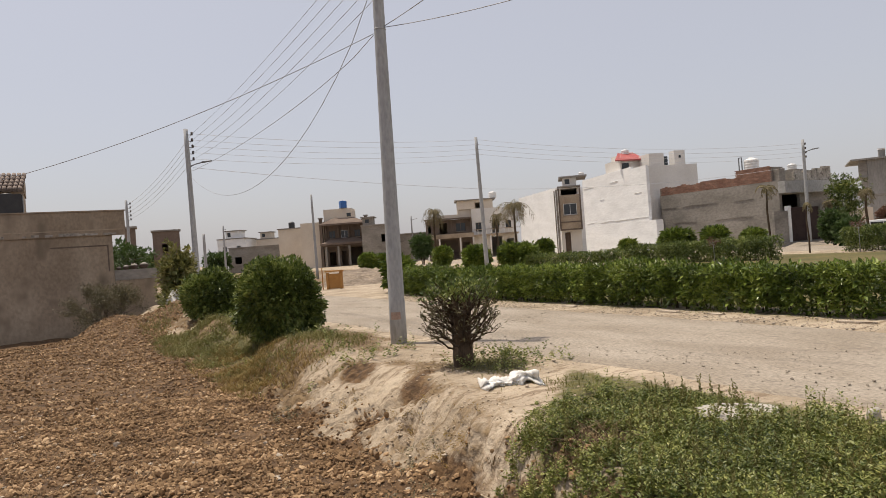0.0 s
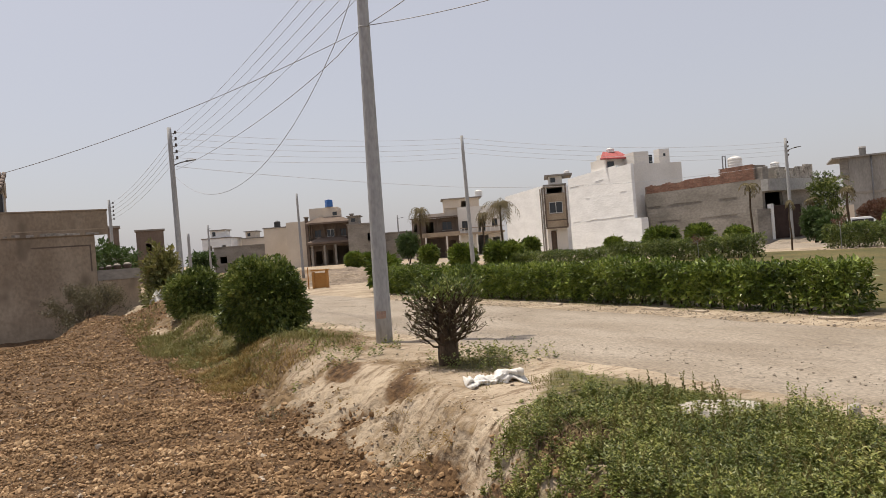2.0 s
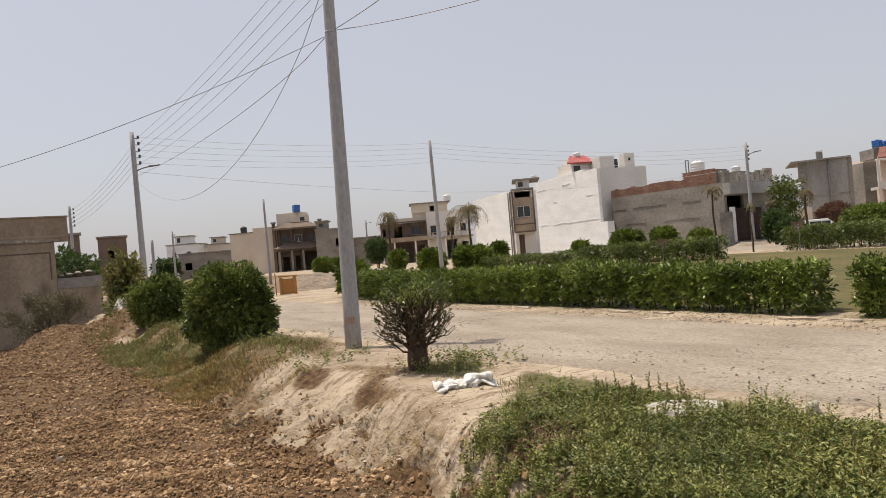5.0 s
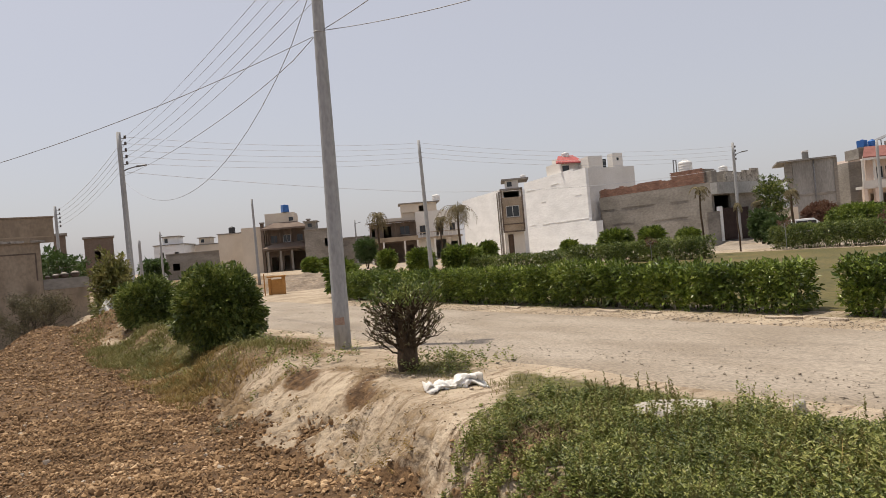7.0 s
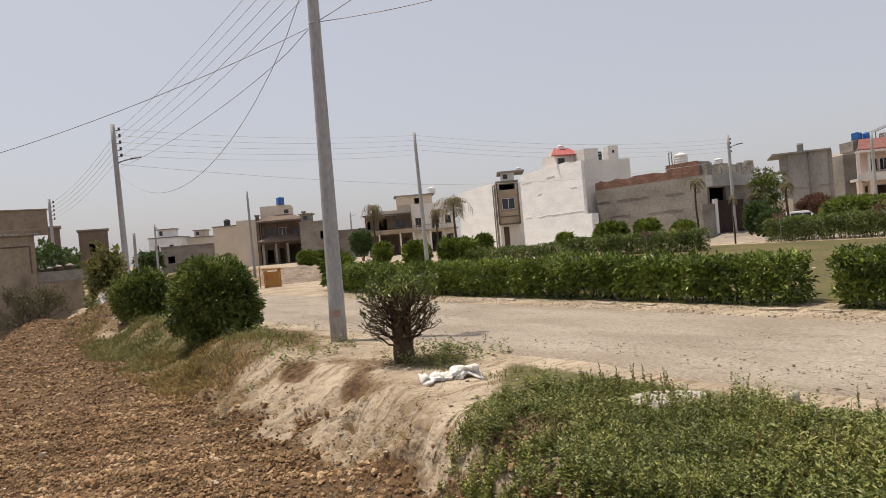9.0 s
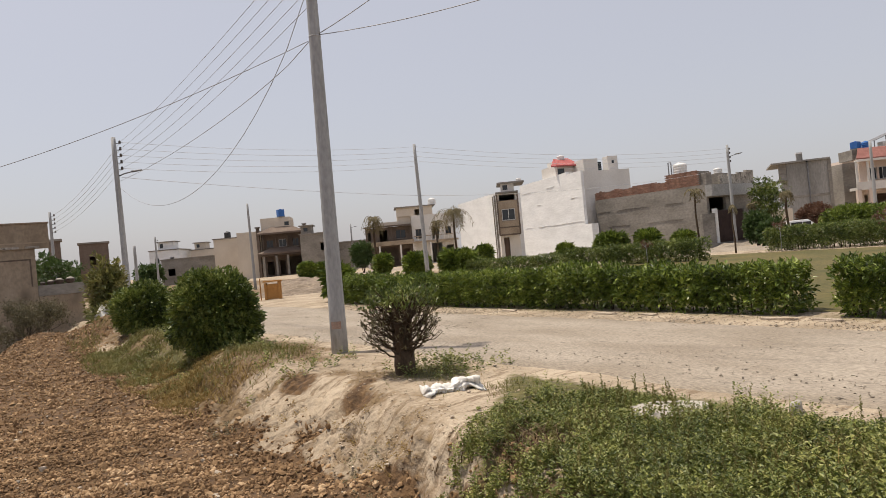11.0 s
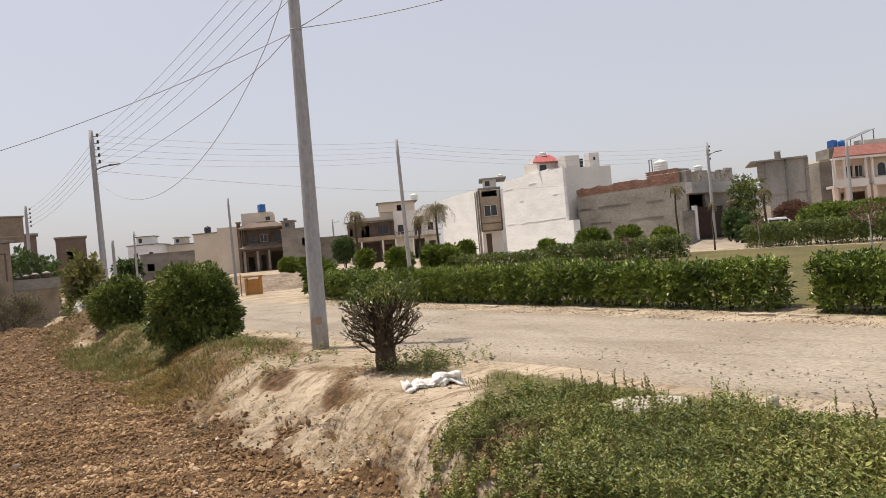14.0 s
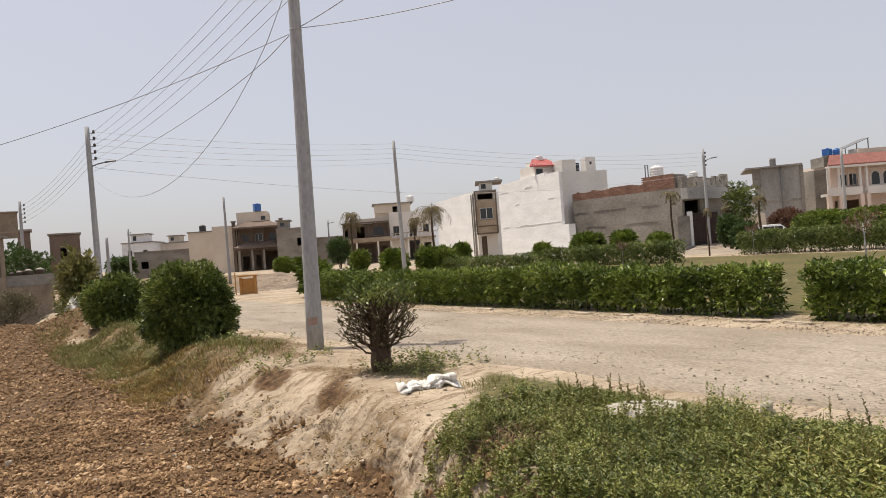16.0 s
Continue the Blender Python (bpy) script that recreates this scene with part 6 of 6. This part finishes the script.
low_weeds("verge_weeds", "low green weeds spreading beside the shrub", 1500, (4.2, 6.2, 6.8, 9.0), clumpy(lambda u, v: np.exp(-(((u - 5.25) / 0.5) ** 2 + ((v - 7.75) / 0.5) ** 2)), 2.0, 100), M_WEED)
low_weeds("bank_weeds", "low weeds growing on the bank crest", 2400, (2.6, 5.6, 9.5, 21), clumpy(lambda u, v: 0.55 * np.exp(-(((u - 4.3) / 0.7) ** 2)) + 0.4 * np.exp(-(((u - 3.1) / 0.5) ** 2 + ((v - 16) / 3) ** 2)), 1.3, 101), M_WEED, 0.25, 0.05)
low_weeds("broad_weeds", "broad leaved pale green weeds in the foreground", 420, (3.4, 5.0, 0.9, 2.9), clumpy(lambda u, v: np.exp(-(((u - 4.1) / 0.6) ** 2 + ((v - 1.9) / 0.7) ** 2)), 1.6, 103), M_WEED, 0.22, 0.05)
for u_, v_, r_ in ((2.69, 9.44, 0.2), (3.8, 9.75, 0.16), (3.14, 6.24, 0.2), (2.75, 5.4, 0.25), (3.25, 5.83, 0.25), (3.41, 7.0, 0.14), (3.3, 8.6, 0.12), (2.45, 24.5, 0.3), (-0.75, 24.0, 0.22)):
    low_weeds("weed_tuft", "small dry green tuft on the slope", 90, (u_ - 2 * r_, u_ + 2 * r_, v_ - 2 * r_, v_ + 2 * r_), lambda u, v: np.exp(-(((u - u_) / r_) ** 2 + ((v - v_) / r_) ** 2)), M_DRY if u_ > 3.2 else M_DULL_LEAF, 0.11, 0.028)


def dry_bush(u, v, r, h, label):
    t = thing("dry_bush", label, "bush", (u, v, ground_z(u, v)))
    bm = bmesh.new()
    tips = []
    for k in range(22):
        a = k * 2.39
        limb(bm, Vector((0.05 * math.cos(a), 0.05 * math.sin(a), -0.03)), Vector((math.cos(a), math.sin(a), 0.5 + 0.9 * (k % 5) / 4)).normalized(), h * 0.5, 0.02, 3, tips, 0.35, 0.1)
    part("branchwork", bm, M_DARKTWIG, t)
    P = np.repeat(np.array([list(q) for q, d in tips]), 5, 0)
    P = P + RNG.normal(0, 0.07, P.shape)
    v2, f2 = leaves_mesh(P, RNG.normal(size=P.shape), RNG.uniform(0.05, 0.1, len(P)))
    raw("sparse_leaves", v2, f2, M_DULL_LEAF, t)


def crumpled_bag(u, v, r, label):
    n = 18
    a, b = np.meshgrid(np.linspace(0, 2 * np.pi, n, endpoint=False), np.linspace(0.0, 1.0, 9))
    rr = r * np.sqrt(np.clip(1 - (b * 0.96) ** 2, 0, 1)) * (1 + 0.35 * vnoise(np.cos(a) * 2 + 9, np.sin(a) * 2 + b * 3, 85))
    z = r * 1.5 * b * (1 + 0.4 * vnoise(np.cos(a) * 3, np.sin(a) * 3 + b, 86)) + ground_z(u, v) - 0.02
    vv = np.stack([u + rr * np.cos(a), v + rr * np.sin(a), z], 2).reshape(-1, 3)
    f = [[j * n + i, j * n + (i + 1) % n, (j + 1) * n + (i + 1) % n, (j + 1) * n + i] for j in range(8) for i in range(n)] + [[8 * n + i for i in range(n)]]
    tagged(raw("plastic_bag", vv, f, M_CLOTH), label, "bag")


crumpled_bag(4.02, 28.0, 0.36, "crumpled white plastic bag below the shrub")
dry_bush(1.75, 31.2, 0.7, 1.5, "dry grey thorn bush against the plastered wall")

# ---- clods of the ploughed field ----
ICO_V = []
_g = (1 + 5 ** 0.5) / 2
for s1 in (-1, 1):
    for s2 in (-_g, _g):
        ICO_V += [(0, s1, s2), (s1, s2, 0), (s2, 0, s1)]
_bm = bmesh.new()
for q_ in ICO_V:
    _bm.verts.new(q_)
bmesh.ops.convex_hull(_bm, input=list(_bm.verts))
_bm.verts.index_update()
ICO_V = np.array([list(w.co.normalized()) for w in _bm.verts])
ICO_F = np.array([[w.index for w in f.verts] for f in _bm.faces])
_bm.free()


OCT_V = np.array([(1, 0, 0), (-1, 0, 0), (0, 1, 0), (0, -1, 0), (0, 0, 1), (0, 0, -1)], dtype=float)
OCT_F = np.array([(0, 2, 4), (2, 1, 4), (1, 3, 4), (3, 0, 4), (2, 0, 5), (1, 2, 5), (3, 1, 5), (0, 3, 5)])


def lumps(P, size, flat=0.7, small=False):
    """Irregular lumps at P: jittered icosahedra, each turned its own way."""
    n = len(P)
    A = RNG.normal(size=(n, 3, 3))
    A = np.linalg.qr(A)[0]
    base, fc = (OCT_V, OCT_F) if small else (ICO_V, ICO_F)
    V = (base[None] * RNG.uniform(0.55, 1.35, (n, len(base), 1))) @ A
    V = V * (np.stack([RNG.uniform(0.7, 1.3, n), RNG.uniform(0.7, 1.3, n), RNG.uniform(0.5, 0.9, n) * flat / 0.7], 1) * size[:, None])[:, None, :]
    a = RNG.uniform(0, 2 * np.pi, n)
    c, s = np.cos(a)[:, None], np.sin(a)[:, None]
    V = np.stack([V[..., 0] * c - V[..., 1] * s, V[..., 0] * s + V[..., 1] * c, V[..., 2]], 2) + P[:, None, :]
    F = fc[None] + (np.arange(n) * len(base))[:, None, None]
    return V.reshape(-1, 3), F.reshape(-1, 3)


def clods():
    near = lambda u, v: zone_soil(u, v) * np.clip(0.75 + 0.5 * vnoise(u * 0.9, v * 0.9, 110), 0.15, 1)
    P1 = scatter(62000, -4.5, 3.5, 3.6, 12, near)
    P2 = scatter(52000, -9, 4.0, 12, 31, near)
    P = np.concatenate([P1, P2])
    size = np.clip(RNG.lognormal(np.log(0.0125), 0.5, len(P)), 0.005, 0.036)
    size[len(P1):] *= 1.45
    big = scatter(150, 2.2, 3.1, 6.0, 12.0, lambda u, v: np.exp(-((u - 2.6) / 0.25) ** 2))     # lumps fallen to the foot of the bank
    P, size = np.concatenate([P, big]), np.concatenate([size, RNG.uniform(0.02, 0.048, len(big))])
    coarse = scatter(13000, -5.5, 3.2, 3.8, 24, lambda u, v: zone_soil(u, v) * np.clip(0.45 + 0.9 * vnoise(u * 0.8, v * 0.8, 114), 0.05, 1))
    P, size = np.concatenate([P, coarse]), np.concatenate([size, RNG.uniform(0.018, 0.038, len(coarse))])
    P[:, 2] += size * 0.32 + 0.018 * np.clip(vnoise(P[:, 0] * 7, P[:, 1] * 7, 113), 0, 1)
    far = np.zeros(len(P), dtype=bool)
    far[len(P1):len(P1) + len(P2)] = True
    v, f = lumps(P[~far], size[~far], 0.95)
    v2, f2 = lumps(P[far], size[far] * 1.1, 1.1, True)
    v, f = np.concatenate([v, v2]), np.concatenate([f, f2 + len(v)])
    ob = raw("soil_clods", v, f, M_CLOD)
    tagged(ob, "brown dry clods of ploughed soil", "soil", kind="stuff")
    P = np.concatenate([scatter(420, -5.5, 3.2, 3.2, 14, zone_soil), scatter(260, -8, 4, 14, 30, zone_soil), scatter(60, 2.6, 5.2, 5, 12, lambda u, v: 0.6 + 0 * u)])
    size = RNG.uniform(0.012, 0.034, len(P))
    P[:, 2] += size * 0.5
    v, f = lumps(P, size, 0.5)
    a = RNG.uniform(0, 2 * np.pi, 2600)
    C = scatter(2600, -4.5, 3.4, 3.6, 16, lambda u, v: 1 + 0 * u)
    C[:, 2] += 0.02
    cv, cf = leaves_mesh(C, np.stack([np.cos(a), np.sin(a), RNG.normal(0.15, 0.3, len(a))], 1), RNG.uniform(0.02, 0.07, len(a)), 0.3)
    tagged(raw("straw_chips", cv, cf, M_STRAW), "pale straw and chips lying on the soil", "straw", kind="stuff")
    tagged(raw("pale_stones", v, f, M_STONE), "pale stones scattered over soil", "stones", kind="stuff")
    P = scatter(34000, 5.6, 10.8, 1.5, 22, lambda u, v: np.clip(0.3 + 0.6 * np.exp(-((u - 9.9) / 0.5) ** 2) + 0.5 * vnoise(u, v * 0.5, 111), 0, 1))
    P[:, 2] = np.maximum(P[:, 2], 0.02) + 0.025 * np.sin(np.pi * np.clip((P[:, 0] - 5.7) / 4.2, 0, 1))
    size = np.clip(RNG.lognormal(np.log(0.0085), 0.5, len(P)), 0.004, 0.04)
    v, f = lumps(P, size, 0.6, True)
    tagged(raw("road_gravel", v, f, M_GRAVEL), "loose grey gravel on the road", "gravel", kind="stuff")


clods()


def crumbs():
    """Broken crusts and lumps of dry sand on the face of the bank, and loose pale stones."""
    dens = lambda u, v: (1 - zone_soil(u, v)) * np.clip(0.1 + 1.1 * vnoise(u * 1.6 + v, v * 5 + u * 2, 23), 0, 1) * step(2.5, 2.9, u) * step(5.3, 4.4, u)
    P = scatter(15000, 2.5, 5.3, 4.6, 13.5, dens)
    size = np.clip(RNG.lognormal(np.log(0.0085), 0.45, len(P)), 0.004, 0.024)
    v, f = lumps(P, size, 0.5)
    tagged(raw("sand_crumbs", v, f, M_SAND), "crumbled lumps of dry sand on the bank", "sand", kind="stuff")
    for u, w, r in ((1.08, 5.0, 0.05), (0.55, 9.6, 0.07), (0.25, 7.6, 0.045), (2.42, 8.15, 0.05), (2.05, 7.55, 0.06), (1.2, 8.0, 0.045), (2.6, 8.55, 0.045), (0.05, 6.5, 0.05), (0.75, 6.1, 0.045), (1.8, 6.8, 0.045), (2.9, 6.0, 0.04), (-0.3, 11.0, 0.06), (1.3, 12.2, 0.06)):
        sv, sf = lumps(np.array([[0.0, 0.0, r * 0.3]]), np.array([r]), 0.55)
        st = raw("stone", sv, sf, M_STONE)
        st.matrix_basis = pose(u, w, ground_z(u, w))
        tagged(st, "pale stone lying on the ploughed soil", "stone", "pale stones on the field")


crumbs()
P_ = np.stack([RNG.uniform(33.15, 33.6, 120), RNG.uniform(9.2, 19.4, 120), np.full(120, 0.02)], 1)
v_, f_ = lumps(P_, RNG.uniform(0.015, 0.055, 120), 0.6)
tagged(raw("pale_rubble", v_, f_, M_STONE), "white broken stones along the lawn hedge", "rubble", kind="stuff")


def kerb_stones():
    """Pale flat slabs left along the foot of the hedge."""
    for u, v, l, rz in ((10.62, 9.6, 0.5, 4), (10.66, 8.5, 0.34, -6), (10.6, 5.9, 0.55, 3), (10.62, 5.15, 0.42, -3), (10.6, 12.6, 0.4, 8)):
        bm = boxes((-0.07, 0.07, -l / 2, l / 2, -0.03, 0.022), bevel=0.01)
        for w in bm.verts:
            w.co += Vector(RNG.normal(0, 0.006, 3))
        ob = part("kerb_stone", bm, M_STONE)
        ob.matrix_basis = pose(u, v, 0.012, 0, 0, rz)
        tagged(ob, "pale flat kerb stone along the hedge foot", "kerb stone", "kerb stones")


kerb_stones()


def litter():
    """Dry leaf and straw litter lying on the bank and along the hedge."""
    P = np.concatenate([scatter(29000, 2.4, 5.6, 3.2, 20, lambda u, v: np.clip(zone_litter(u, v) - 0.25, 0, 1)), scatter(2400, 9.9, 11.4, 0, 22, lambda u, v: np.clip(0.4 + vnoise(u * 2, v * 1.2, 112), 0, 1))])
    P[:, 2] = P[:, 2] + 0.008
    a = RNG.uniform(0, 2 * np.pi, len(P))
    v, f = leaves_mesh(P, np.stack([np.cos(a), np.sin(a), RNG.normal(0.1, 0.25, len(P))], 1), RNG.uniform(0.012, 0.045, len(P)), 0.4)
    tagged(raw("dry_litter", v, f, M_LITTER), "dry brown leaf litter on the bank", "leaf litter", kind="stuff")


litter()


def bricks():
    """The raw brick courses on the grey house's parapet."""
    l, h, w = 0.225, 0.070, 0.11
    me = bpy.data.meshes.new("brick")
    bm = boxes((0, w, 0, l, 0, h))
    bm.to_mesh(me)
    bm.free()
    me.materials.append(M_BRICK)
    core = part("brick_parapet", boxes((0.02, 0.2, 3.3, 10.75, 4.704, 5.3), (0.02, 0.2, 0.5, 3.3, 4.704, 5.75)), M_MORTAR, GREY, "raw red brick parapet")
    for r in range(16):
        z = 4.71 + r * 0.08
        y = 0.5 + (0.12 if r % 2 else 0.0)
        while y + l < 10.75:
            top = 5.82 if y < 3.3 else 5.34 + 0.10 * (vnoise(np.array([y * 1.1]), np.array([0.0]), 120)[0]) + 0.02 * (10.75 - y) * 0.5
            if z + h <= top:
                ob = new("brick", me)
                ob.parent = core
                ob.matrix_basis = pose(-0.004 + RNG.uniform(-0.006, 0.006), y, z, 0, 0, RNG.uniform(-1, 1))
            y += l + 0.012


bricks()
